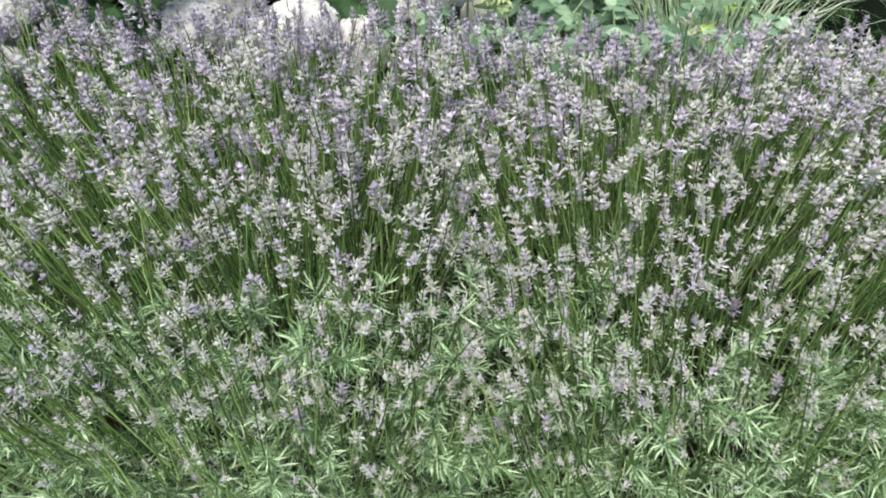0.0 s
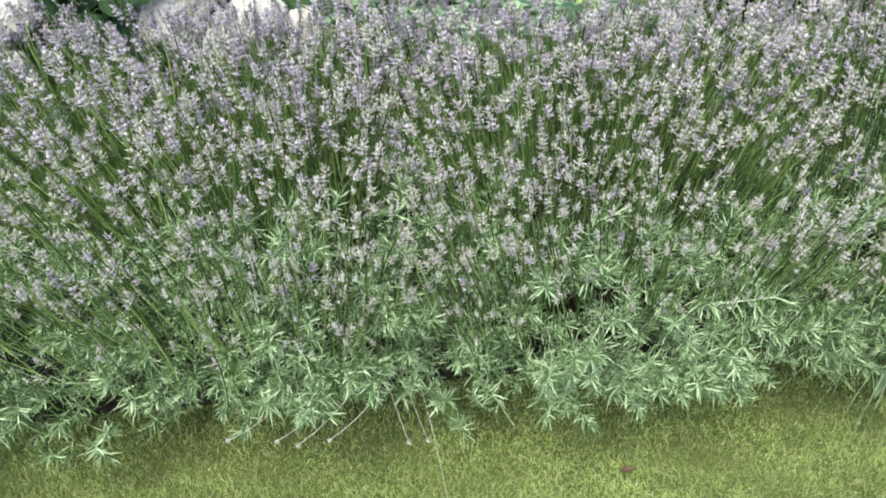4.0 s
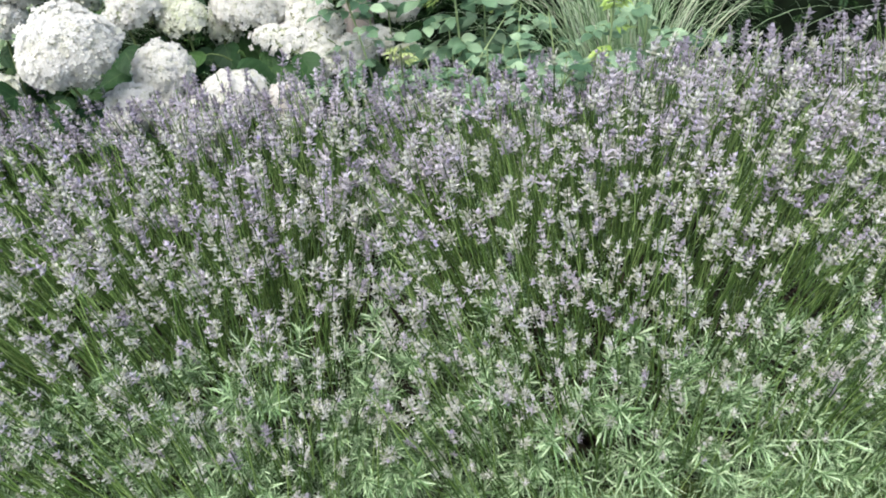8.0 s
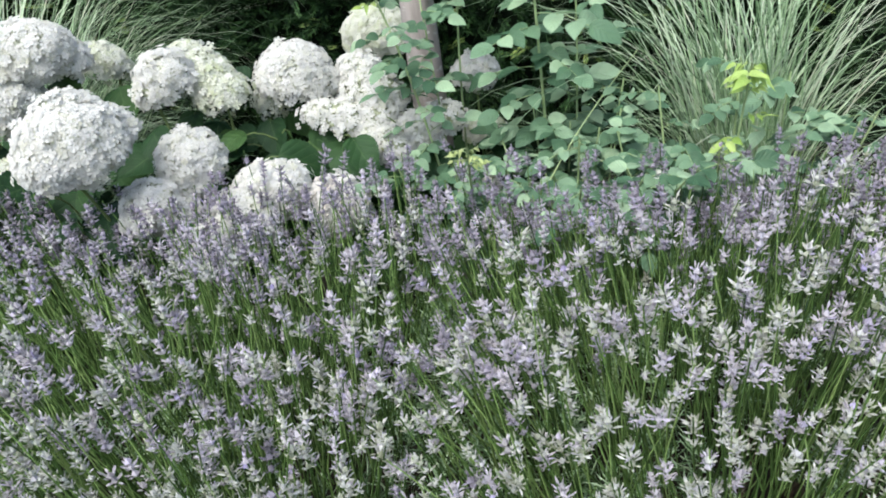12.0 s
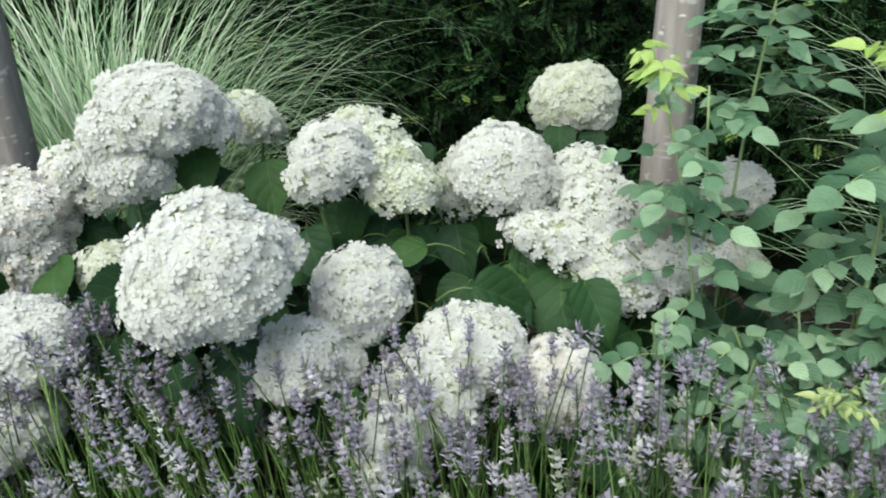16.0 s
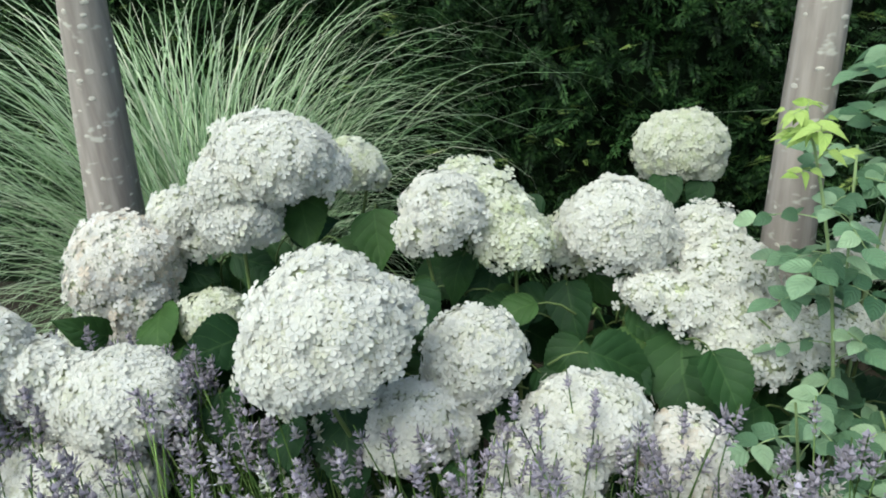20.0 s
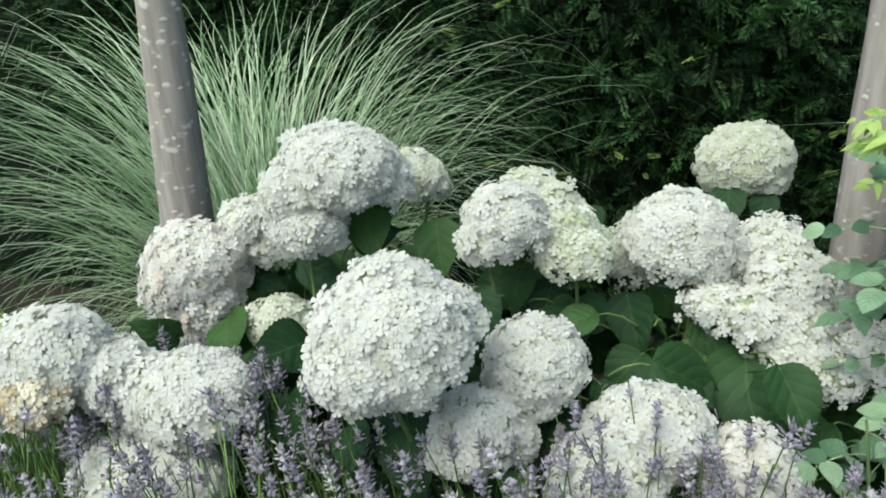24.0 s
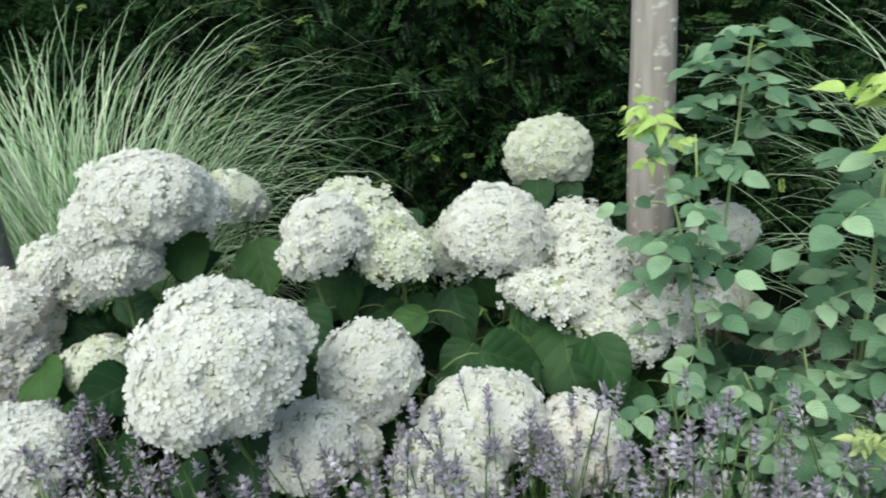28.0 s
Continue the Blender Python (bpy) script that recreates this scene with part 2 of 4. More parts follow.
def bark_material():
    """Smooth grey-brown bark with pale lenticels lying across the trunk and faint upright streaks."""
    m, n, l, b = material("smooth_grey_bark", 0.75, 0.25)
    tc = n.new("ShaderNodeTexCoord")

    def noise_at(sx, sy, sz, scale, detail=5):
        mp = n.new("ShaderNodeMapping")
        mp.inputs["Scale"].default_value = (sx, sy, sz)
        l.new(tc.outputs["Object"], mp.inputs["Vector"])
        t = n.new("ShaderNodeTexNoise")
        t.inputs["Scale"].default_value, t.inputs["Detail"].default_value = scale, detail
        l.new(mp.outputs["Vector"], t.inputs["Vector"])
        return t.outputs["Fac"]

    streak = ramp(n, [(0.3, (0.225, 0.192, 0.174)), (0.55, (0.315, 0.275, 0.248)), (0.75, (0.39, 0.345, 0.315))])
    l.new(noise_at(1, 1, 0.12, 55), streak.inputs["Fac"])
    blot = ramp(n, [(0.62, (0, 0, 0)), (0.70, (1, 1, 1))])
    l.new(noise_at(1, 1, 1.7, 26, 2), blot.inputs["Fac"])
    mix = n.new("ShaderNodeMix")
    mix.data_type = "RGBA"
    l.new(blot.outputs["Color"], mix.inputs["Factor"])
    l.new(streak.outputs["Color"], mix.inputs["A"])
    mix.inputs["B"].default_value = (0.48, 0.45, 0.40, 1)
    l.new(mix.outputs["Result"], b.inputs["Base Color"])
    bp = n.new("ShaderNodeBump")
    bp.inputs["Strength"].default_value, bp.inputs["Distance"].default_value = 0.5, 0.004
    l.new(noise_at(1, 1, 0.3, 80), bp.inputs["Height"])
    l.new(bp.outputs["Normal"], b.inputs["Normal"])
    return m


M_BARK = bark_material()
M_LENTICEL = leafy("pale_lenticel", [(0.0, (0.46, 0.42, 0.37)), (1.0, (0.62, 0.58, 0.52))], 0.8, 0.2, 60, 0.3, glow=0, bump=0.4)

# ---- mesh tools ----
rng = np.random.default_rng(7)


def shape(name, verts, faces, mat, smooth=True, uv=None):
    me = bpy.data.meshes.new(name)
    me.from_pydata(np.asarray(verts, float), [], faces)
    me.materials.append(mat)
    if smooth:
        me.polygons.foreach_set("use_smooth", np.ones(len(me.polygons), bool))
    if uv is not None:
        lay = me.uv_layers.new(name="UVMap")
        idx = np.empty(len(me.loops), np.int32)
        me.loops.foreach_get("vertex_index", idx)
        lay.data.foreach_set("uv", np.asarray(uv, np.float32)[idx].ravel())
    me.update()
    return me


def part(name, me, parent, m=None, label=""):
    """One mesh object under a thing or a part; m is in the world, as all parents stand unturned."""
    ob = new(name, me)
    ob.parent = parent
    base = Vector((0, 0, 0))
    up = parent
    while up is not None:
        base = base + up.location
        up = up.parent
    ob.matrix_basis = Matrix.Translation(-base) @ (m if m is not None else Matrix.Identity(4))
    return tagged(ob, label) if label else ob


def thing(name, place, label, category, group="", kind=""):
    ob = new(name)
    ob.location = place
    ob.empty_display_size = 0.05
    return tagged(ob, label, category, group, kind)


def axes(ways, spin):
    """Turns whose z axes go along the given ways, spun about them."""
    z = ways / np.linalg.norm(ways, axis=1, keepdims=True)
    ref = np.where(np.abs(z[:, 2:3]) > 0.95, np.array([[1.0, 0, 0]]), np.array([[0, 0, 1.0]]))
    x = np.cross(ref, z)
    x /= np.linalg.norm(x, axis=1, keepdims=True)
    y = np.cross(z, x)
    c, s = np.cos(spin)[:, None], np.sin(spin)[:, None]
    return np.stack([c * x + s * y, c * y - s * x, z], axis=2)


def scatter(verts, faces, turns, sizes, places):
    """All copies of one small form as one set of verts and faces."""
    n, k = len(places), len(verts)
    sizes = np.asarray(sizes, float)
    sizes = sizes[:, None] if sizes.ndim == 1 else sizes
    v = np.einsum("nij,nkj->nki", turns, verts[None] * sizes[:, None, :]) + places[:, None, :]
    f = (np.asarray(faces)[None] + (np.arange(n) * k)[:, None, None]).reshape(-1, np.asarray(faces).shape[1])
    return v.reshape(-1, 3), f


def merged(sets):
    vs, fs, k = [], [], 0
    for v, f in sets:
        vs.append(v)
        fs.append(np.asarray(f) + k)
        k += len(v)
    return np.concatenate(vs), np.concatenate(fs)


def pose_of(turn, size, place):
    m = Matrix.Identity(4)
    for i in range(3):
        for j in range(3):
            m[i][j] = turn[i][j] * size
        m[i][3] = place[i]
    return m


def tube(points, radii, sides=5):
    """A round stem along points, as verts and quads."""
    p = np.asarray(points, float)
    d = np.gradient(p, axis=0)
    t = axes(d, np.zeros(len(p)))
    a = np.arange(sides) * 2 * math.pi / sides
    ring = np.stack([np.cos(a), np.sin(a), 0 * a], 1)
    v = (np.einsum("nij,kj->nki", t, ring) * np.asarray(radii)[:, None, None] + p[:, None]).reshape(-1, 3)
    f = [(i * sides + j, i * sides + (j + 1) % sides, (i + 1) * sides + (j + 1) % sides, (i + 1) * sides + j) for i in range(len(p) - 1) for j in range(sides)]
    return v, np.array(f)


def bend(a, b, c, n=6):
    """Points on the arc from a by b to c."""
    t = np.linspace(0, 1, n)[:, None]
    a, b, c = (np.asarray(q, float) for q in (a, b, c))
    return (1 - t) ** 2 * a + 2 * t * (1 - t) * b + t**2 * c


def stems(feet, knees, tips, r0, r1, n=5):
    """Many thin three-sided bent stems as one set of verts and quads."""
    t = np.linspace(0, 1, n)[None, :, None]
    p = (1 - t) ** 2 * feet[:, None] + 2 * t * (1 - t) * knees[:, None] + t**2 * tips[:, None]
    r = (r0 + (r1 - r0) * t)
    a = np.arange(3) * 2 * math.pi / 3
    ring = np.stack([np.cos(a), np.sin(a), 0 * a], 1)
    v = (p[:, :, None] + r[..., None] * ring[None, None]).reshape(-1, 3)
    f = np.array([(i * 3 + j, i * 3 + (j + 1) % 3, (i + 1) * 3 + (j + 1) % 3, (i + 1) * 3 + j) for i in range(n - 1) for j in range(3)])
    m = len(feet)
    return v, (f[None] + (np.arange(m) * n * 3)[:, None, None]).reshape(-1, 4)


# ---- small forms ----


def calyx():
    """A slim pointed bud along z, one unit long."""
    v = [(0, 0, 0)] + [(0.16 * math.cos(a), 0.16 * math.sin(a), 0.55) for a in (0, 2.094, 4.189)] + [(0, 0, 1)]
    return np.array(v), np.array([(0, 2, 1), (0, 3, 2), (0, 1, 3), (4, 1, 2), (4, 2, 3), (4, 3, 1)])


def spike_form(seed, rings, open_out):
    """One lavender flower spike, its foot at the origin: whorls of pointed buds at the given heights round a thin axis."""
    r = np.random.default_rng(seed)
    cv, cf = calyx()
    ways, places, sizes = [], [], []
    for w, (h, k, g0) in enumerate(rings):
        top = w == len(rings) - 1
        k -= k > 7
        for i in range(k):
            a = 2 * math.pi * (i + 0.5 * (w % 2)) / k + r.normal(0, 0.3)
            q = open_out * (r.uniform(0.1, 1.1) if top else r.uniform(0.7, 1.35))
            ways.append((math.sin(q) * math.cos(a), math.sin(q) * math.sin(a), math.cos(q)))
            places.append((0.002 * math.cos(a), 0.002 * math.sin(a), h + r.normal(0, 0.0028)))
            g = g0 * r.uniform(0.65, 1.3)
            sizes.append((0.0078 * r.uniform(0.7, 1.3), 0.0078 * r.uniform(0.7, 1.3), g * 1.06))
    ways, places = np.array(ways), np.array(places)
    sets = [scatter(cv, cf, axes(ways, r.uniform(0, 6, len(ways))), np.array(sizes), places)]
    # the crowded middle of each whorl
    for h, k, g0 in rings:
        ring = [(0.0042 * math.cos(a), 0.0042 * math.sin(a), h + 0.002) for a in np.arange(4) * 1.571 + r.uniform(0, 1)]
        sets.append((np.array([(0, 0, h - 0.003)] + ring + [(0, 0, h + 0.008)]), np.array([(0, 1 + (i + 1) % 4, 1 + i) for i in range(4)] + [(5, 1 + i, 1 + (i + 1) % 4) for i in range(4)])))
    return merged(sets)


def shoot_form(seed, length=0.12, leaves=34):
    """One lavender shoot along z: a thin stem with narrow leaves in tufts."""
    r = np.random.default_rng(seed)
    lv = np.array([(-0.4, 0, 0), (0.4, 0, 0), (-0.6, 0.06, 0.6), (0.6, 0.06, 0.6), (0, -0.06, 1.0)])
    u = r.uniform(0, 1, leaves) ** 0.5
    a = r.uniform(0, 2 * math.pi, leaves)
    q = 1.40 - 0.95 * u**4 + r.normal(0, 0.25, leaves)
    ways = np.stack([np.sin(q) * np.cos(a), np.sin(q) * np.sin(a), np.cos(q)], 1)
    g = r.uniform(0.026, 0.046, leaves) * (1.05 - 0.2 * u)
    places = np.stack([0 * u, 0 * u, u * length], 1)
    sz = np.stack([np.full(leaves, 0.0019) * r.uniform(0.8, 1.2, leaves), g, g], 1)
    tv, tf = scatter(lv, [(0, 1, 3, 2)], axes(ways, r.uniform(0, 6.3, leaves)), sz, places)
    k = len(lv)
    tri = np.array([(i * k + 2, i * k + 3, i * k + 4) for i in range(leaves)])
    sv, sf = tube([(0, 0, -0.03), (0, 0, length * 0.5), (0, 0, length)], [0.0014, 0.0012, 0.0006], 3)
    faces = [tuple(x) for x in tf] + [tuple(x) for x in tri] + [tuple(int(y) + len(tv) for y in x) for x in sf]
    return np.concatenate([tv, sv]), faces


def leaf_form(length, width, droop, fold, teeth, seed=0, nu=10, nv=4, belly=0.72, point=0.5):
    """A broad pointed leaf along x from its stalk end, its face up, with a toothed edge, as verts, faces and uv."""
    r = np.random.default_rng(seed)
    v, f, uv = [], [], []
    for i in range(nu + 1):
        u = i / nu
        half = 0.5 * width * (math.sin(math.pi * min(1, u ** belly)) ** (0.62 + point * u) if 0 < u < 1 else 0.02)
        if teeth and 0 < u < 1:
            half *= 1 + teeth * (1 if i % 2 else -1)
        for j in range(nv + 1):
            s = j / nv * 2 - 1
            z = fold * abs(s) * half - droop * length * u * u + 0.045 * width * math.sin(5 * u + 2 * s + seed)
            v.append((length * u * (1 - 0.12 * droop * u), s * half, z + r.normal(0, 0.004) * width))
            uv.append((j / nv, u))
    for i in range(nu):
        for j in range(nv):
            a = i * (nv + 1) + j
            f.append((a, a + nv + 1, a + nv + 2, a + 1))
    return np.array(v), f, uv


# ---- ground ----
def flat_grid(x0, x1, y0, y1, nx, ny, rough, seed):
    xs, ys = np.linspace(x0, x1, nx + 1), np.linspace(y0, y1, ny + 1)
    v = []
    for y in ys:
        for x in xs:
            h = rough * noise.fractal(Vector((x * 3, y * 3, seed)), 0.8, 2.0, 4)
            v.append((x, y, h))
    f = [(j * (nx + 1) + i, j * (nx + 1) + i + 1, (j + 1) * (nx + 1) + i + 1, (j + 1) * (nx + 1) + i) for j in range(ny) for i in range(nx)]
    return np.array(v), f


lawn = new("ground", shape("ground", [(-80, -80, 0), (80, -80, 0), (80, 80, 0), (-80, 80, 0)], [(0, 1, 2, 3)], M_LAWN))
tagged(lawn, "short mown yellow-green lawn in front of the flower bed", "lawn", kind="structure")
gv, gf = flat_grid(-3.6, 3.6, 0.97, 3.9, 180, 60, 0.03, 3.1)
gv[:, 2] = np.maximum((gv[:, 2] + 0.022) * np.clip((gv[:, 1] - 1.12) / 0.25, 0, 1), 0) + 0.003
edge = gv[:, 1] < 0.99
gv[edge, 1] += 0.03 * np.sin(gv[edge, 0] * 11) * np.sin(gv[edge, 0] * 4.3 + 1) + 0.02 * np.sin(gv[edge, 0] * 37)
gv[edge, 2] = -0.01
bed = new("flower_bed", shape("flower_bed", gv, gf, M_SOIL))
tagged(bed, "dark crumbly soil of the flower bed under the plants", "soil", kind="structure")

# the lawn's blades, dense where the walk comes near
near, n = 110000, 125000
bx = np.concatenate([rng.uniform(-1.15, 1.35, near), rng.uniform(-2.6, 2.6, n - near)])
by = np.concatenate([rng.uniform(0.45, 1.0, near), rng.uniform(-0.4, 0.8, n - near)])
# fewer blades by the bed: the darker thatch stands in for shade
thin = np.clip((by - 0.74 + 0.07 * bx - 0.04 * np.sin(bx * 7) - 0.02 * np.sin(bx * 19)) / 0.25, 0, 0.35)
grown = rng.uniform(0, 1, n) > thin
bx, by, thin = bx[grown], by[grown], thin[grown]
n = len(bx)
bv = np.array([(-0.5, 0, 0), (0.5, 0, 0), (-0.35, 0.25, 0.6), (0.35, 0.25, 0.6), (0, 0.75, 1.0)])
lean = np.stack([rng.normal(0, 0.5, n), rng.normal(0, 0.5, n), np.ones(n)], 1)
hgt = rng.uniform(0.006, 0.018, n)
tv, tf = scatter(bv, [(0, 1, 3, 2), (2, 3, 4, 4)], axes(lean, rng.uniform(0, 6.3, n)), np.stack([np.full(n, 0.0012), hgt, hgt], 1), np.stack([bx, by, 0 * bx], 1))
faces = [tuple(q[:3]) if q[2] == q[3] else tuple(q) for q in tf.tolist()]
turf = new("lawn_grass", shape("lawn_grass", tv, faces, M_TURF))
tagged(turf, "short yellow-green blades of mown grass on the lawn", "grass", kind="stuff")

# ---- lavender ----
SPIKES = []
for k, (rings, open_out) in enumerate((
        (((0.0, 8, 0.0085), (0.009, 9, 0.0090), (0.017, 7, 0.0085)), 1.05),
        (((-0.017, 6, 0.0075), (0.0, 8, 0.0090), (0.009, 8, 0.0090), (0.016, 6, 0.0080)), 1.05),
        (((0.0, 9, 0.0095), (0.009, 9, 0.0095), (0.017, 7, 0.0090)), 1.1),
        (((0.0, 9, 0.0090), (0.008, 9, 0.0090)), 1.15),
        (((-0.020, 6, 0.0075), (-0.003, 8, 0.0090), (0.007, 8, 0.0095), (0.015, 7, 0.0085)), 1.05),
        (((0.002, 6, 0.0075), (0.009, 6, 0.0075)), 0.9),
        (((-0.018, 4, 0.0070), (-0.004, 6, 0.0080), (0.004, 7, 0.0085), (0.011, 6, 0.0080), (0.018, 4, 0.0065)), 1.05),
        (((-0.026, 3, 0.0065), (-0.012, 5, 0.0075), (-0.001, 7, 0.0085), (0.008, 6, 0.0080), (0.013, 4, 0.0070)), 1.1))):
    v, f = spike_form(20 + k, rings, open_out)
    SPIKES.append((v, f, [shape("flower_spike", v, f, mat, False) for mat in (M_SPIKE_PALE, M_SPIKE_LILAC, M_SPIKE_DUSK)]))
SHOOTS = [shoot_form(40 + k, (0.09, 0.11, 0.13, 0.10)[k], (56, 62, 68, 50)[k]) for k in range(4)]
SHOOT_MESHES = [shape("leafy_shoot", v, f, M_LAV_LEAF, False) for v, f in SHOOTS]

TOP_Y = (0.60, 0.68, 0.74, 0.82, 0.95, 1.05, 1.35, 1.6, 1.78, 1.92)
TOP_Z = (0.42, 0.53, 0.61, 0.67, 0.755, 0.805, 0.815, 0.77, 0.72, 0.60)


def lavender_top(x, y, cx, half):
    """The height of the flower tips over a place of the row."""
    gap = np.clip(np.abs(x - cx) / half, 0, 1.1) ** 4
    return np.interp(y, TOP_Y, TOP_Z) - 0.05 * gap * np.clip((1.35 - y) / 0.5, 0.1, 1)


def many_shoots(ways, places, sizes, r):
    vs, fs, k = [], [], 0
    pick = r.integers(0, 4, len(places))
    for q in range(4):
        m = pick == q
        if not m.any():
            continue
        v0, f0 = SHOOTS[q]
        turns = axes(ways[m], r.uniform(0, 6.3, m.sum()))
        v = np.einsum("nij,nkj->nki", turns, v0[None] * sizes[m][:, None, None]) + places[m][:, None]
        for i in range(m.sum()):
            off = k + i * len(v0)
            fs.extend([tuple(c + off for c in face) for face in f0])
        vs.append(v.reshape(-1, 3))
        k += m.sum() * len(v0)
    return np.concatenate(vs), fs


def lavender(cx, half, count, singles, seed, skirt):
    r = np.random.default_rng(seed)
    plant = thing("lavender_plant", (cx, 1.2, 0), "bushy lavender with fading lilac spikes and grey-green leaves", "lavender", "lavender row")
    # woody foot, with extra dark twigs added to deepen the gaps' shade
    sets = []
    for i in range(130):
        a = r.uniform(0, 6.3) if i % 2 else r.uniform(3.5, 5.9)
        out = np.array((math.cos(a) * 0.46, math.sin(a) * 0.42, 0)) * math.sqrt(r.uniform(0.1, 1))
        c = np.array((cx + r.normal(0, 0.06), 1.22 + r.normal(0, 0.06), 0))
        sets.append(tube(bend(c + out * 0.15, c + out * 0.5 + (0, 0, 0.14), c + out + (0, 0, 0.42), 5), [0.009, 0.008, 0.006, 0.004, 0.002], 5))
    part("woody_base", shape("woody_base", *merged(sets), M_TWIG), plant)
    # flower spikes and their stems
    x = cx + half * r.uniform(-1, 1, count)
    y = 0.70 + 1.13 * r.uniform(0, 1, count) ** 1.4
    z = lavender_top(x, y, cx, half) + r.normal(-0.015, 0.028, count) - 0.09 * r.uniform(0, 1, count) ** 5
    z -= 0.08 * np.clip((y - 1.4) / 0.4, 0, 1) * r.uniform(0, 1, count)
    fringe, stray, slope = count // (6 if -2 < cx < -1 else 15), count // 12, count // 6
    y[:fringe] = r.uniform(1.60, 1.82, fringe)
    z[:fringe] = r.uniform(0.69, 0.80, fringe) - 0.25 * np.clip(y[:fringe] - 1.74, 0, 1)
    y[-stray:] = r.uniform(0.66, 0.76, stray)
    z[-stray:] = r.uniform(0.38, 0.60, stray)
    y[fringe:fringe + slope] = r.uniform(0.82, 1.14, slope)
    z[fringe:fringe + slope] = lavender_top(x[fringe:fringe + slope], y[fringe:fringe + slope], cx, half) - r.uniform(0.01, 0.12, slope)
    z -= 0.075 * np.clip((x - 0.05) / 0.25, 0, 1) * np.clip((y - 1.35) / 0.3, 0, 1)
    z -= 0.02 * np.clip((y - 1.5) / 0.2, 0, 1) * np.clip((0.2 - x) / 0.3, 0, 1) * (r.uniform(0, 1, count) < 0.6)
    z += 0.03 * np.clip((-0.50 - x) / 0.25, 0, 1) * np.clip((y - 1.25) / 0.2, 0, 1)
    z -= r.uniform(0.07, 0.16, count) * ((y > 1.15) & (y < 1.6) & (r.uniform(0, 1, count) < 0.36))
    tips = np.stack([x, y, z], 1)
    lean = np.stack([(x - cx) * 0.65 + np.clip((x - 0.25) * 0.38, -0.42, 0.22), (y - 1.22) * 0.42, 0 * x + 1], 1) + r.normal(0, 0.11, (count, 3)) * (1, 1, 0)
    lean[:, 0] *= np.where(y > 1.3, 0.45, 1)
    lean[:, :2] += r.normal(0, 0.16, (count, 2)) * (y > 1.2)[:, None]
    lean /= np.linalg.norm(lean, axis=1, keepdims=True)
    long = r.uniform(0.22, 0.34, count)
    long *= np.where(y < 0.92, 0.55, 1)
    feet = tips - lean * long[:, None]
    feet[:, 2] = np.maximum(feet[:, 2], 0.12)
    knees = tips - lean * (long * 0.45)[:, None] + r.normal(0, 0.012, (count, 3))
    extra = int(count * 0.45)
    ex, ey = cx + half * r.uniform(-1, 1, extra), 0.86 + 0.96 * r.uniform(0, 1, extra)
    et = np.stack([ex, ey, lavender_top(ex, ey, cx, half) - r.uniform(0.03, 0.16, extra)], 1)
    el = np.stack([(ex - cx) * 0.62, (ey - 1.22) * 0.42, 0 * ex + 1], 1) + r.normal(0, 0.14, (extra, 3)) * (1, 1, 0)
    ef = et - el * r.uniform(0.15, 0.28, extra)[:, None]
    sv, sf = merged([stems(feet, knees, tips + lean * 0.03, 0.0016, 0.0011), stems(ef, (ef + et) / 2 + r.normal(0, 0.01, (extra, 3)), et, 0.0016, 0.0008, 4)])
    tagged(part("stem_mass", shape("stem_mass", sv, sf, M_LAV_STEM), plant), kind="stuff")
    turns = axes(tips - knees + lean * 0.02, r.uniform(0, 6.3, count))
    size = r.uniform(0.75, 1.20, count) * (0.86 + 0.30 * np.clip((y - 0.72) / 0.35, 0, 1))
    pick = np.where((y > 1.42) & (r.uniform(0, 1, count) < 0.5), r.integers(6, 8, count), r.integers(0, 6, count))
    # pale tones in front, the darker mauve more often towards the back
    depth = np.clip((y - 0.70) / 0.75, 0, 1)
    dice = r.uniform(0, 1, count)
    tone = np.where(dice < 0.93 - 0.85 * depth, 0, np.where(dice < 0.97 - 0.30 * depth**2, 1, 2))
    size[-stray:] *= 0.8
    size[pick > 5] *= 1.02
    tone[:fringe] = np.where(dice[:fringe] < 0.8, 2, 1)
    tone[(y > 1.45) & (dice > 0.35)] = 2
    single = np.zeros(count, bool)
    single[np.argsort(np.abs(x - cx * 0.75) + 0.15 * r.uniform(0, 1, count))[:singles]] = True
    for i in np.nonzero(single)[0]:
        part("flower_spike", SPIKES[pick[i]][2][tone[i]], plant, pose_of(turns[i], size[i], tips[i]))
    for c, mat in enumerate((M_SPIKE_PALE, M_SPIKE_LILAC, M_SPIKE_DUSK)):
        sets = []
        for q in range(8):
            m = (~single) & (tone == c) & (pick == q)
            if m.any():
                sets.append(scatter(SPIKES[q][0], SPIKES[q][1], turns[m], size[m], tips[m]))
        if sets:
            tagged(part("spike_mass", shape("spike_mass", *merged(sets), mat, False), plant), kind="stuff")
    # leafy inside
    k = 250
    lx, ly = cx + half * r.uniform(-0.97, 0.97, k), 0.72 + 1.1 * r.uniform(0, 1, k)
    lz = lavender_top(lx, ly, cx, half) - r.uniform(0.35, 0.50, k)
    ways = np.stack([(lx - cx) * 0.8, (ly - 1.22) * 0.8, 0 * lx + 1], 1) + r.normal(0, 0.25, (k, 3))
    v, f = many_shoots(ways, np.stack([lx, ly, lz], 1), r.uniform(0.8, 1.3, k), r)
    tagged(part("foliage", shape("foliage", v, f, M_LAV_LEAF, False), plant), kind="stuff")
    # the leafy front, hanging over the lawn's edge
    u = r.uniform(0, 1, skirt)
    sx = cx + half * r.uniform(-1, 1, skirt)
    east = np.clip((sx - 0.1) / 0.4, 0, 1)
    sz = 0.19 - 0.03 * east + (0.34 - 0.05 * east) * u
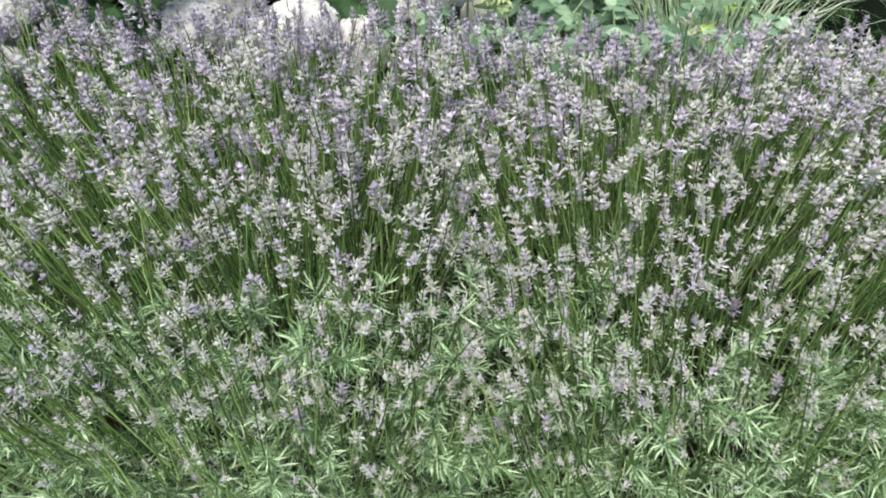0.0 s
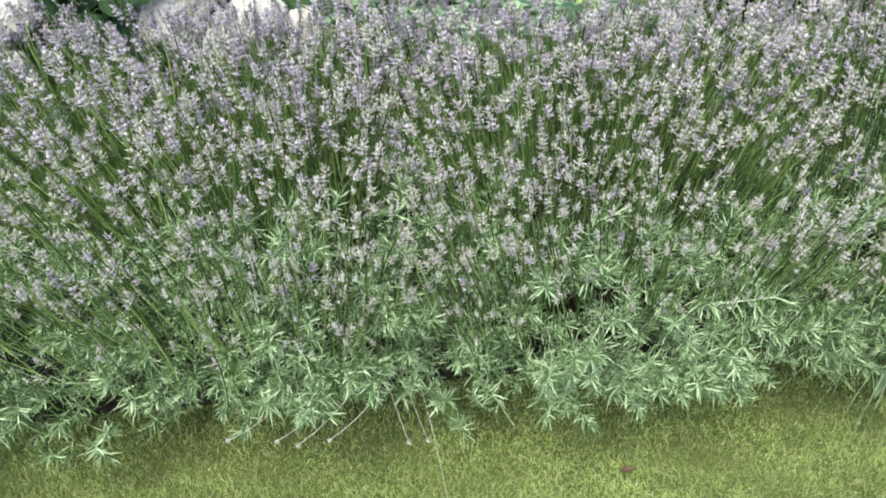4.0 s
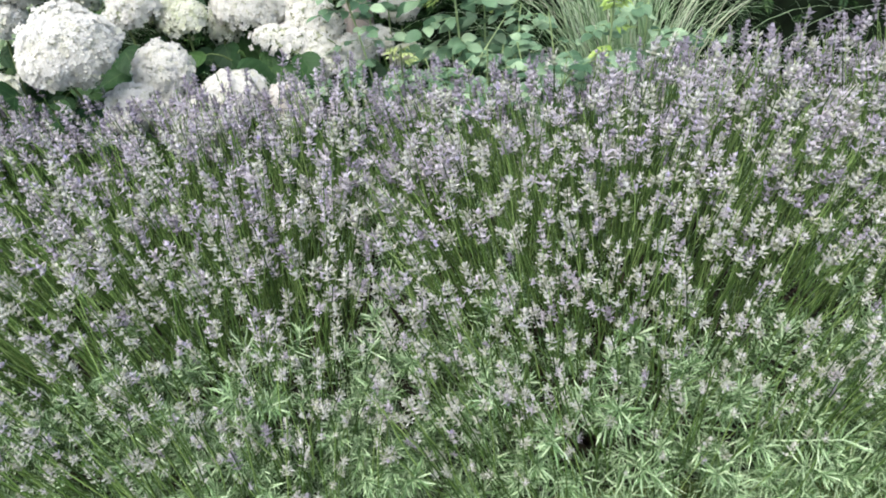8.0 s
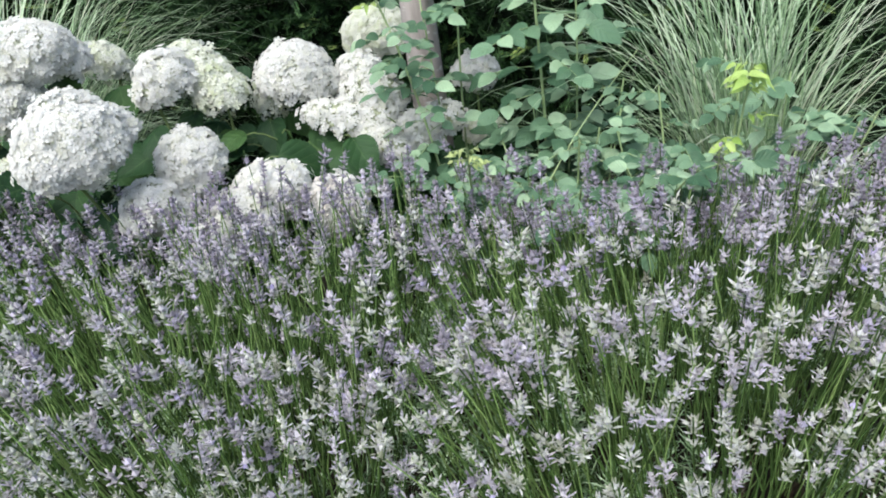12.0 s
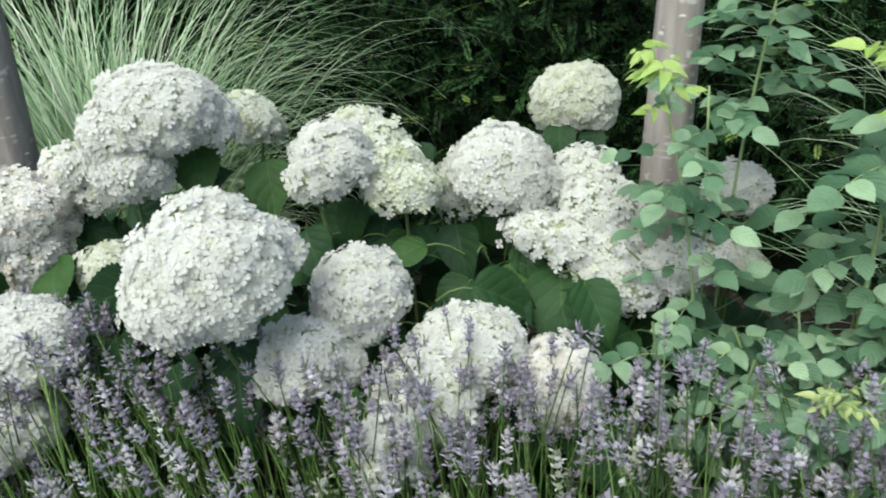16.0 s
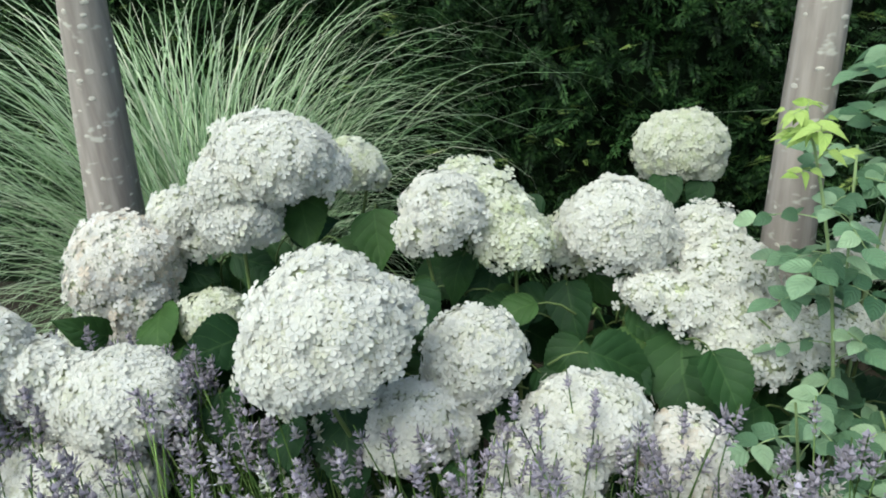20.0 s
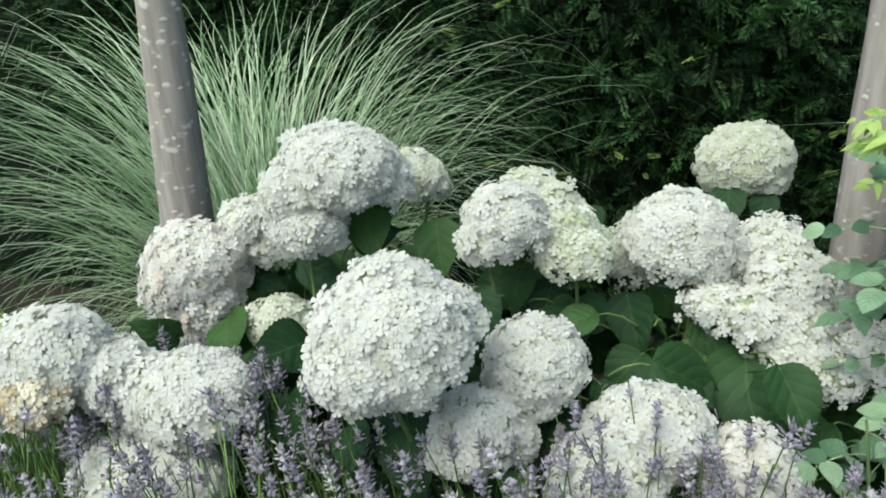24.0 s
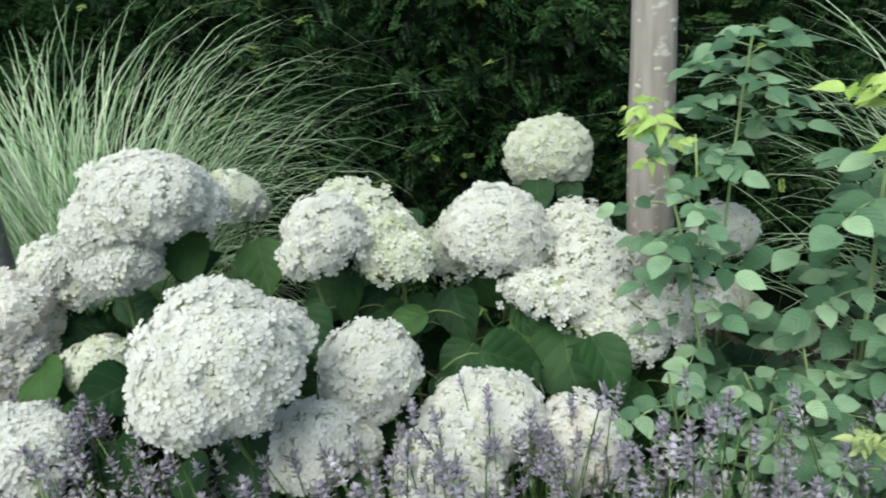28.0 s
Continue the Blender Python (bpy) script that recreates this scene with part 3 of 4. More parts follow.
    bulge = 0.045 * np.sin(sx * 9.0 + seed) + 0.03 * np.sin(sx * 23.0) - 0.07 * (np.abs(sx - cx) / half) ** 3
    sy = np.interp(sz, (0.03, 0.12, 0.25, 0.36, 0.47, 0.56), (0.90, 0.82, 0.745, 0.755, 0.79, 0.86)) - bulge * 0.7 + r.uniform(0, 0.06, skirt) + 0.05 * np.clip(-0.1 - sx, 0, 1) - 0.06 * east - 0.03 * (1 - east)
    sw = np.stack([(sx - cx) * 0.7 + r.normal(0, 0.4, skirt), -0.85 + 0.9 * (u - 0.5) + r.normal(0, 0.3, skirt), 0.10 + 0.8 * u + r.normal(0, 0.25, skirt)], 1)
    sw[:, 2] = np.maximum(sw[:, 2], -0.02)
    turns = axes(sw, r.uniform(0, 6.3, skirt))
    for i in range(skirt):
        part("leafy_shoot", SHOOT_MESHES[i % 4], plant, pose_of(turns[i], r.uniform(0.7, 1.25), (sx[i], sy[i] + 0.05, sz[i])))
    k = 80
    lx = cx + half * r.uniform(-1, 1, k)
    lz = 0.16 + 0.32 * r.uniform(0, 1, k)
    ly = np.interp(lz, (0.03, 0.12, 0.25, 0.36, 0.47), (0.94, 0.90, 0.85, 0.86, 0.90)) + r.uniform(0, 0.10, k) + 0.15 * np.clip(-0.1 - lx, 0, 1)
    ways = np.stack([r.normal(0, 0.5, k), -0.7 + r.normal(0, 0.3, k), 0.4 + r.normal(0, 0.35, k)], 1)
    v, f = many_shoots(ways, np.stack([lx, ly, lz], 1), r.uniform(0.8, 1.3, k), r)
    tagged(part("front_foliage", shape("front_foliage", v, f, M_LAV_LEAF, False), plant), kind="stuff")
    return plant


lavender(-2.42, 0.47, 700, 60, 101, 40)
lavender(-1.42, 0.56, 1600, 290, 102, 150)
lavender(-0.45, 0.52, 1680, 300, 103, 340)
lavender(0.50, 0.44, 1440, 300, 104, 260)
lavender(1.36, 0.43, 1050, 290, 105, 240)
lavender(2.20, 0.43, 600, 40, 106, 30)

# ---- hydrangeas ----
PETALS, PETAL_FACES = [(0, 0, 0)], []
for quarter in range(4):
    mid, k = quarter * math.pi / 2, len(PETALS)
    for reach, turn, rise in ((0.42, -0.66, 0.05), (0.86, -0.50, 0.10), (1.0, 0.0, 0.02), (0.86, 0.50, 0.10), (0.42, 0.66, 0.05)):
        PETALS.append((reach * math.cos(mid + turn), reach * math.sin(mid + turn), rise + 0.04 * (quarter % 2)))
    PETAL_FACES += [(0, k, k + 1, k + 2), (0, k + 2, k + 3, k + 4)]
PETALS = np.array(PETALS)


def ball_points(n, r):
    i = np.arange(n) + 0.5
    phi, th = np.arccos(1 - 2 * i / n), math.pi * (1 + 5**0.5) * i
    p = np.stack([np.cos(th) * np.sin(phi), np.sin(th) * np.sin(phi), np.cos(phi)], 1)
    p += r.normal(0, 0.6 / math.sqrt(n), p.shape)
    return p / np.linalg.norm(p, axis=1, keepdims=True)


def flower_head(bush, lobes, tint, seed, label="", foot=None, floor=-0.50, loose=0.0):
    """A head of many four-petalled florets over one or more rounded lobes (x, y, z, across, up), and its stalk."""
    r = np.random.default_rng(seed)
    c = np.array([l[:3] for l in lobes])
    s = np.array([(l[3], 0.5 * (l[3] + l[4]), l[4]) for l in lobes])
    axis = np.array((1.3 * (c[0, 0] - bush.location.x), 0.9 * (c[0, 1] - bush.location.y) - 0.12, 0.75))
    axis /= np.linalg.norm(axis)
    pts, nrm = [], []
    for k in range(len(lobes)):
        n = int((14.0 - 3.5 * loose) * s[k, 0] * s[k, 2] / 0.0092**2)
        d = ball_points(n, r)
        lump = np.array([1 + (0.10 + 0.10 * loose) * noise.noise(Vector(q * (2.1 + 1.2 * loose)) + Vector((seed * 1.7, k, 0))) + 0.002 / s[k, 0] * noise.noise(Vector(q * s[k] * 95) + Vector((3, 0, seed))) + 0.007 / s[k, 0] * noise.noise(Vector(q * s[k] * 42) + Vector((0, seed * 1.3, k))) for q in d])
        p = c[k] + d * s[k] * (lump * (r.uniform(0.985, 1.012, n) + (0.008 + 0.006 * loose) / s[k, 0] * r.uniform(0, 1, n) * (r.uniform(0, 1, n) > 0.72)))[:, None]
        hem = np.array([noise.noise(Vector(q * 3.6) + Vector((k, seed, 5))) for q in d])
        keep = (d @ axis > floor + (0.42 + 0.2 * loose) * hem + r.normal(0, 0.09, n)) | (r.uniform(0, 1, n) < 0.04)
        for o in range(len(lobes)):
            if o != k:
                keep &= (((p - c[o]) / s[o]) ** 2).sum(1) > 0.86
        w = d / s[k]
        pts.append(p[keep])
        nrm.append((w / np.linalg.norm(w, axis=1, keepdims=True))[keep])
    p, w = np.concatenate(pts), np.concatenate(nrm)
    n = len(p)
    gap = np.array([noise.noise(Vector(q * 80) + Vector((seed, 0, 0))) for q in p])
    keep = (r.uniform(0, 1, n) > 0.02) & (gap < 0.35 - 0.12 * loose)
    p, w = p[keep], w[keep]
    n = len(p)
    w = w + r.normal(0, 0.24, (n, 3)) + (0, -0.32, 0.28)
    v, f = scatter(PETALS, PETAL_FACES, axes(w, r.uniform(0, 6.3, n)), r.uniform(0.0080, 0.0118, n), p)
    mat = (M_PETAL, M_PETAL_GREEN, M_PETAL_TAN, M_PETAL_CREAM)[tint]
    # solid core for inner florets; its dark blotches paint the shaded gaps
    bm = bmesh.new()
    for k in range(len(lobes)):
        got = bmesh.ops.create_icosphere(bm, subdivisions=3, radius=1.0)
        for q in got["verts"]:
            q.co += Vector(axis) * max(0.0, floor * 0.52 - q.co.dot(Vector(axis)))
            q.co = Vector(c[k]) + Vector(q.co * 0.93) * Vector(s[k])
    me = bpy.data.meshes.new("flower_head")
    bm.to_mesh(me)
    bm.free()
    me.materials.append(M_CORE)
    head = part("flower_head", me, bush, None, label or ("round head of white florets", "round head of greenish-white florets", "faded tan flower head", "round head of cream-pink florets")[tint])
    tagged(part("floret_mass", shape("floret_mass", v, f, mat, False), head), kind="stuff")
    low = c[np.argmin(c[:, 2])]
    foot = foot or (bush.location.x + 0.6 * (low[0] - bush.location.x), bush.location.y + 0.5 * (low[1] - bush.location.y), 0.02)
    mid = (0.35 * low[0] + 0.65 * foot[0], 0.35 * low[1] + 0.65 * foot[1] + 0.02, low[2] * 0.65)
    sv, sf = tube(bend(foot, mid, low, 8), np.linspace(0.0045, 0.003, 8), 6)
    part("stem", shape("stem", sv, sf, M_HYD_STEM), bush)
    return head


LEAVES = [leaf_form(0.128, 0.088 + 0.008 * (k % 3), 0.12 + 0.12 * k, 0.16 + 0.05 * (k % 2), 0.04, k, 28, 8, 0.66, 0.55) for k in range(6)]
LEAF_MESHES = [shape("leaf", v, f, M_HYD_LEAF, True, uv) for v, f, uv in LEAVES]


def place_leaf(bush, at, way, face, size, k, meshes=None, name="leaf"):
    """A leaf whose blade starts at a place, runs along a way and turns its face the given way."""
    x = Vector(way).normalized()
    z = (Vector(face) - Vector(face).dot(x) * x).normalized()
    y = z.cross(x)
    m = Matrix((x, y, z)).transposed().to_4x4()
    m = Matrix.Translation(at) @ m @ Matrix.Diagonal((size, size, size, 1))
    meshes = meshes or LEAF_MESHES
    return part(name, meshes[k % len(meshes)], bush, m)


def hydrangea(x, y, label):
    return thing("hydrangea_bush", (x, y, 0), label, "hydrangea", "white hydrangeas")


mid_bush = hydrangea(-0.45, 2.05, "white hydrangea with big round flower heads and broad leaves")
left_bush = hydrangea(-1.05, 2.0, "white hydrangea with clustered flower heads beside the grass clump")
front_bush = hydrangea(-1.08, 1.80, "white hydrangea with a partly browned head behind the lavender")
back_bush = hydrangea(-0.16, 2.82, "tall single-headed white hydrangea before the dark hedge")
side_bush = hydrangea(0.10, 2.25, "small white hydrangea heads hidden among rose leaves")

flower_head(mid_bush, [(-0.634, 1.715, 0.900, 0.105, 0.088), (-0.641, 1.739, 0.945, 0.065, 0.056), (-0.578, 1.768, 0.900, 0.050, 0.050), (-0.656, 1.668, 0.886, 0.070, 0.058)], 0, 1, "largest white flower head, lumpy and wide")
flower_head(mid_bush, [(-0.482, 1.866, 0.782, 0.072, 0.068), (-0.495, 1.850, 0.748, 0.058, 0.049)], 0, 2)
flower_head(mid_bush, [(-0.551, 1.772, 0.722, 0.066, 0.058), (-0.562, 1.733, 0.714, 0.044, 0.033), (-0.506, 1.794, 0.698, 0.039, 0.039)], 0, 3, loose=0.3)
flower_head(mid_bush, [(-0.573, 2.068, 0.920, 0.067, 0.064), (-0.602, 2.037, 0.897, 0.041, 0.041)], 0, 4, loose=0.4)
flower_head(mid_bush, [(-0.553, 2.170, 0.934, 0.050, 0.042), (-0.515, 2.147, 0.905, 0.060, 0.054), (-0.488, 2.125, 0.876, 0.064, 0.055), (-0.462, 2.108, 0.853, 0.064, 0.054)], 1, 5, loose=0.8)
flower_head(mid_bush, [(-0.384, 2.227, 0.792, 0.046, 0.059)], 1, 6, loose=0.9)
flower_head(mid_bush, [(-0.297, 2.175, 0.858, 0.089, 0.081), (-0.255, 2.178, 0.838, 0.057, 0.060)], 0, 7)
flower_head(mid_bush, [(-0.148, 2.232, 0.818, 0.063, 0.057), (-0.119, 2.176, 0.777, 0.082, 0.068), (-0.117, 2.130, 0.735, 0.066, 0.058), (-0.110, 2.100, 0.705, 0.060, 0.054), (-0.076, 2.073, 0.689, 0.064, 0.050)], 0, 8, "long uneven white flower head drooping beside the rose", loose=1.0)
flower_head(mid_bush, [(-0.237, 2.102, 0.774, 0.047, 0.035), (-0.205, 2.106, 0.760, 0.054, 0.040), (-0.168, 2.112, 0.748, 0.062, 0.046)], 0, 9, loose=1.0)
flower_head(mid_bush, [(-0.007, 2.107, 0.706, 0.059, 0.042), (0.056, 2.124, 0.718, 0.056, 0.040)], 0, 10, loose=1.0)
flower_head(mid_bush, [(-0.315, 1.853, 0.693, 0.086, 0.065), (-0.362, 1.773, 0.666, 0.078, 0.067)], 0, 11, loose=0.3)
flower_head(mid_bush, [(-0.400, 1.660, 0.655, 0.045, 0.052)], 0, 12, loose=0.5)
flower_head(mid_bush, [(-0.175, 1.851, 0.642, 0.066, 0.066)], 3, 13, loose=0.5)
flower_head(left_bush, [(-0.836, 2.001, 1.032, 0.099, 0.072), (-0.895, 1.966, 0.998, 0.060, 0.060), (-0.885, 1.962, 0.948, 0.066, 0.056), (-0.782, 2.040, 1.002, 0.055, 0.046)], 0, 14)
flower_head(left_bush, [(-0.798, 2.222, 0.943, 0.057, 0.049), (-0.766, 2.239, 0.922, 0.034, 0.034)], 1, 15)
flower_head(left_bush, [(-1.120, 1.945, 0.868, 0.087, 0.072), (-1.142, 1.906, 0.836, 0.054, 0.060), (-1.107, 1.930, 0.797, 0.064, 0.062), (-1.086, 1.981, 0.829, 0.046, 0.052), (-1.108, 1.900, 0.752, 0.033, 0.031)], 3, 16, loose=0.5)
flower_head(left_bush, [(-1.049, 2.025, 0.911, 0.054, 0.050), (-1.018, 2.029, 0.871, 0.041, 0.041)], 0, 17, loose=0.5)
flower_head(left_bush, [(-0.954, 1.932, 0.765, 0.055, 0.047)], 1, 18)
flower_head(left_bush, [(-1.242, 1.97, 0.684, 0.073, 0.039)], 1, 19)
flower_head(front_bush, [(-1.158, 1.646, 0.857, 0.080, 0.070), (-1.162, 1.612, 0.840, 0.060, 0.050)], 0, 20)
flower_head(front_bush, [(-1.075, 1.668, 0.812, 0.056, 0.054)], 0, 21)
flower_head(front_bush, [(-0.951, 1.680, 0.784, 0.090, 0.066), (-1.015, 1.673, 0.785, 0.066, 0.056)], 0, 22)
flower_head(front_bush, [(-1.010, 1.620, 0.680, 0.125, 0.060)], 0, 23)
flower_head(front_bush, [(-1.142, 1.583, 0.822, 0.050, 0.042)], 2, 24)
flower_head(back_bush, [(-0.183, 2.795, 0.800, 0.106, 0.084), (-0.218, 2.777, 0.773, 0.066, 0.048), (-0.138, 2.781, 0.766, 0.062, 0.046)], 1, 25, floor=-0.5)
flower_head(side_bush, [(0.143, 2.320, 0.763, 0.058, 0.050)], 0, 26)
flower_head(side_bush, [(0.142, 2.10, 0.533, 0.036, 0.029)], 0, 27)
flower_head(side_bush, [(0.148, 2.30, 0.612, 0.055, 0.038)], 1, 28)

# broad leaves that stand out singly, each from its stalk end to its tip
MID_LEAVES = [
    ((-0.827, 2.072, 0.957), (-0.781, 1.977, 0.881)), ((-0.709, 2.105, 0.905), (-0.679, 2.023, 0.832)), ((-0.409, 2.131, 0.725), (-0.487, 2.094, 0.746)),
    ((-0.381, 2.154, 0.760), (-0.356, 2.053, 0.702)), ((-0.184, 2.096, 0.708), (-0.176, 1.945, 0.654)), ((-0.344, 2.090, 0.680), (-0.400, 2.010, 0.650)),
    ((-0.449, 1.906, 0.688), (-0.438, 1.804, 0.656)), ((-0.617, 2.013, 0.814), (-0.572, 1.925, 0.763)), ((-0.439, 2.253, 0.841), (-0.491, 2.260, 0.884)),
    ((-0.263, 2.116, 0.739), (-0.211, 2.058, 0.702)), ((-0.653, 1.770, 0.742), (-0.610, 1.649, 0.711)), ((-0.561, 2.146, 0.810), (-0.582, 2.071, 0.769))]
LOW_LEAVES = [
    ((-0.721, 1.730, 0.739), (-0.691, 1.645, 0.725)), ((-0.103, 2.020, 0.658), (-0.138, 1.945, 0.635)), ((-0.514, 2.160, 0.771), (-0.522, 2.083, 0.721)),
    ((-0.303, 2.035, 0.669), (-0.255, 1.972, 0.664)), ((-0.489, 1.754, 0.677), (-0.457, 1.701, 0.671))]
LEFT_LEAVES = [
    ((-1.066, 2.016, 0.812), (-0.985, 2.012, 0.796)), ((-0.960, 2.027, 0.841), (-0.871, 2.021, 0.821)), ((-0.852, 2.048, 0.876), (-0.773, 2.077, 0.904)),
    ((-1.123, 1.870, 0.752), (-1.140, 1.796, 0.807)), ((-0.911, 1.981, 0.795), (-0.861, 1.990, 0.848))]
FRONT_LEAVES = [
    ((-1.039, 1.914, 0.795), (-0.997, 1.804, 0.756)), ((-0.948, 1.886, 0.752), (-0.931, 1.767, 0.736)), ((-0.879, 1.897, 0.757), (-0.909, 1.788, 0.797)),
    ((-0.852, 1.762, 0.744), (-0.786, 1.670, 0.723)), ((-0.798, 1.811, 0.757), (-0.814, 1.740, 0.774))]
BACK_LEAVES = [((-0.215, 2.730, 0.761), (-0.211, 2.638, 0.692)), ((-0.124, 2.739, 0.739), (-0.154, 2.677, 0.684))]
for bush, rows in ((mid_bush, MID_LEAVES), (mid_bush, LOW_LEAVES), (left_bush, LEFT_LEAVES), (front_bush, FRONT_LEAVES), (back_bush, BACK_LEAVES)):
    r = np.random.default_rng(len(rows))
    for i, (at, tip) in enumerate(rows):
        way = np.subtract(tip, at)
        place_leaf(bush, at, way, (r.normal(0, 0.22), -0.8, r.uniform(0.55, 0.95)), np.linalg.norm(way) / 0.125, i)
        w = way / np.linalg.norm(way)
        sv, sf = tube(bend(np.array(at) - w * 0.05 - (0, -0.02, 0.09), np.array(at) - w * 0.04 + (0, 0.01, 0.0), np.array(at) + w * 0.01, 6), np.linspace(0.0026, 0.0013, 6), 5)
        part("leaf_stalk", shape("leaf_stalk", sv, sf, M_HYD_STEM), bush)


def leaf_crowd(bush, count, x0, x1, y0, y1, z0, z1, seed, size=(0.65, 1.15)):
    """Leaves and their stalks filling the inside of a bush."""
    r = np.random.default_rng(seed)
    for i in range(count):
        at = np.array((r.uniform(x0, x1), r.uniform(y0, y1), r.uniform(z0, z1)))
        a = r.uniform(0, 6.3)
        way = (math.cos(a), math.sin(a) * 0.7 - 0.35, r.uniform(-0.75, 0.1))
        place_leaf(bush, at, way, (r.normal(0, 0.3), -0.6, r.uniform(0.5, 1.2)), r.uniform(*size), i)
        w = np.array(way) / np.linalg.norm(way)
        sv, sf = tube(bend(at - w * 0.07 - (0, 0, 0.05), at - w * 0.03, at + w * 0.01, 4), [0.0022, 0.002, 0.0017, 0.0012], 4)
        part("leaf_stalk", shape("leaf_stalk", sv, sf, M_HYD_STEM), bush)


leaf_crowd(mid_bush, 170, -0.85, 0.02, 1.96, 2.30, 0.35, 0.76, 201, (0.55, 1.1))
leaf_crowd(mid_bush, 30, -0.75, -0.10, 1.84, 1.95, 0.35, 0.62, 202)
leaf_crowd(left_bush, 90, -1.25, -0.80, 1.98, 2.25, 0.35, 0.82, 203)
leaf_crowd(front_bush, 36, -1.30, -0.80, 1.76, 1.92, 0.30, 0.72, 204)
leaf_crowd(back_bush, 16, -0.30, 0.0, 2.66, 2.88, 0.30, 0.66, 205)
leaf_crowd(side_bush, 24, -0.02, 0.30, 2.12, 2.50, 0.25, 0.56, 206)

# ---- tree trunks ----


def tree(x, y, radius, lean_x, lean_y, seed, spots, taper):
    r = np.random.default_rng(seed)
    trunk_thing = thing("tree", (x, y, 0), "slim young tree with smooth grey-brown speckled bark", "tree", "young trees")
    hs = np.linspace(-0.05, 3.0, 60)
    sides = 28
    v = []
    for h in hs:
        rad = radius * max(0.6, 1 + taper * (1.3 - h)) * (1 + 0.35 * math.exp(-max(h, 0) / 0.07))
        for j in range(sides):
            a = 2 * math.pi * j / sides
            q = rad * (1 + 0.05 * noise.noise(Vector((math.cos(a) * 1.2, math.sin(a) * 1.2, h * 3 + seed))) + 0.02 * noise.noise(Vector((math.cos(a) * 4, math.sin(a) * 4, h * 14))))
            wob = 0.003 * math.sin(h * 4 + seed)
            v.append((x + lean_x * (h - 1) + wob + q * math.cos(a), y + lean_y * (h - 1) + q * math.sin(a), h))
    f = [(i * sides + j, i * sides + (j + 1) % sides, (i + 1) * sides + (j + 1) % sides, (i + 1) * sides + j) for i in range(len(hs) - 1) for j in range(sides)]
    f.append(tuple(range((len(hs) - 1) * sides, len(hs) * sides)))
    trunk = part("trunk", shape("trunk", v, f, M_BARK), trunk_thing)
    # raised pale lenticels round the front of the bark
    lv, lf = [], []
    for i in range(6):
        for j in range(7):
            th, ph = math.pi * i / 10, 2 * math.pi * j / 7
            lv.append((math.sin(th) * math.cos(ph), math.sin(th) * math.sin(ph), 0.35 * math.cos(th)))
    lf = [(i * 7 + j, (i + 1) * 7 + j, (i + 1) * 7 + (j + 1) % 7, i * 7 + (j + 1) % 7) for i in range(5) for j in range(7)]
    me = shape("lenticel", lv, lf, M_LENTICEL)
    for i in range(spots):
        h, a = r.uniform(0.55, 1.75), r.uniform(math.pi * 0.95, math.pi * 2.05)
        rad = radius * max(0.6, 1 + taper * (1.3 - h)) * (1 + 0.05 * noise.noise(Vector((math.cos(a) * 1.2, math.sin(a) * 1.2, h * 3 + seed))))
        c = Vector((x + lean_x * (h - 1) + 0.003 * math.sin(h * 4 + seed) + rad * math.cos(a), y + lean_y * (h - 1) + rad * math.sin(a), h))
        out = Vector((math.cos(a), math.sin(a), 0))
        side = Vector((-math.sin(a), math.cos(a), 0))
        m = Matrix((side, Vector((0, 0, 1)), out)).transposed().to_4x4()
        g = r.uniform(0.003, 0.0075)
        part("lenticel", me, trunk, Matrix.Translation(c) @ m @ Matrix.Diagonal((g * r.uniform(0.9, 1.6), g * r.uniform(0.6, 1.0), 0.0025, 1)))


tree(-1.314, 2.20, 0.0430, 0.092, 0.03, 3, 85, 0.72)
tree(0.014, 2.37, 0.0395, 0.015, 0.04, 8, 42, 0.35)

# ---- ornamental grass clumps ----


def blade_form(length, reach, width, sway, late, n=14):
    """An arching blade from the origin, bending over along x and swaying aside; a late bend hooks the tip."""
    t = np.linspace(0, 1, n)
    lean = 0.10 + reach * t**late + 0.10 * np.sin(5 * t + 9 * sway)
    aside = 1.6 * sway * t**1.5 + 0.14 * np.sin(6 * t + 20 * sway)
    dx, dy, dz = np.sin(lean) * np.cos(aside), np.sin(lean) * np.sin(aside) + 0.22 * sway, np.cos(lean)
    px, py, pz = (np.concatenate([[0], np.cumsum((d[1:] + d[:-1]) / 2)]) * length / (n - 1) for d in (dx, dy, dz))
    w = 0.76 * width * np.minimum(1, 6 * (t + 0.1)) * (1 - t**2.2) * 0.5 + 0.0003
    v = np.stack([np.stack([px, py - w, pz], 1), np.stack([px, py, pz - w * 0.35], 1), np.stack([px, py + w, pz], 1)], 1).reshape(-1, 3)
    f = [(3 * i + k, 3 * i + k + 1, 3 * i + k + 4, 3 * i + k + 3) for i in range(n - 1) for k in range(2)]
    return v, np.array(f)


BLADES = [blade_form(*q) for q in (
    (1.15, 1.3, 0.0063, 0.25, 2.0), (1.20, 1.8, 0.0063, -0.35, 2.6), (1.22, 1.5, 0.0056, 0.5, 2.0), (1.10, 2.2, 0.0063, -0.15, 3.0),
    (1.02, 2.4, 0.0060, 0.30, 2.0), (0.90, 2.6, 0.0063, -0.40, 2.0), (0.82, 2.4, 0.0056, 0.15, 2.4), (1.15, 2.5, 0.0056, -0.55, 3.6),
    (1.12, 0.9, 0.0060, 0.35, 2.0), (0.75, 2.7, 0.0056, 0.6, 2.2), (1.05, 2.3, 0.0063, -0.25, 2.8), (1.20, 2.6, 0.0052, 0.45, 4.0))]
BLADE_MESHES = [shape("blade", v, f, M_BLADE_OB) for v, f in BLADES]


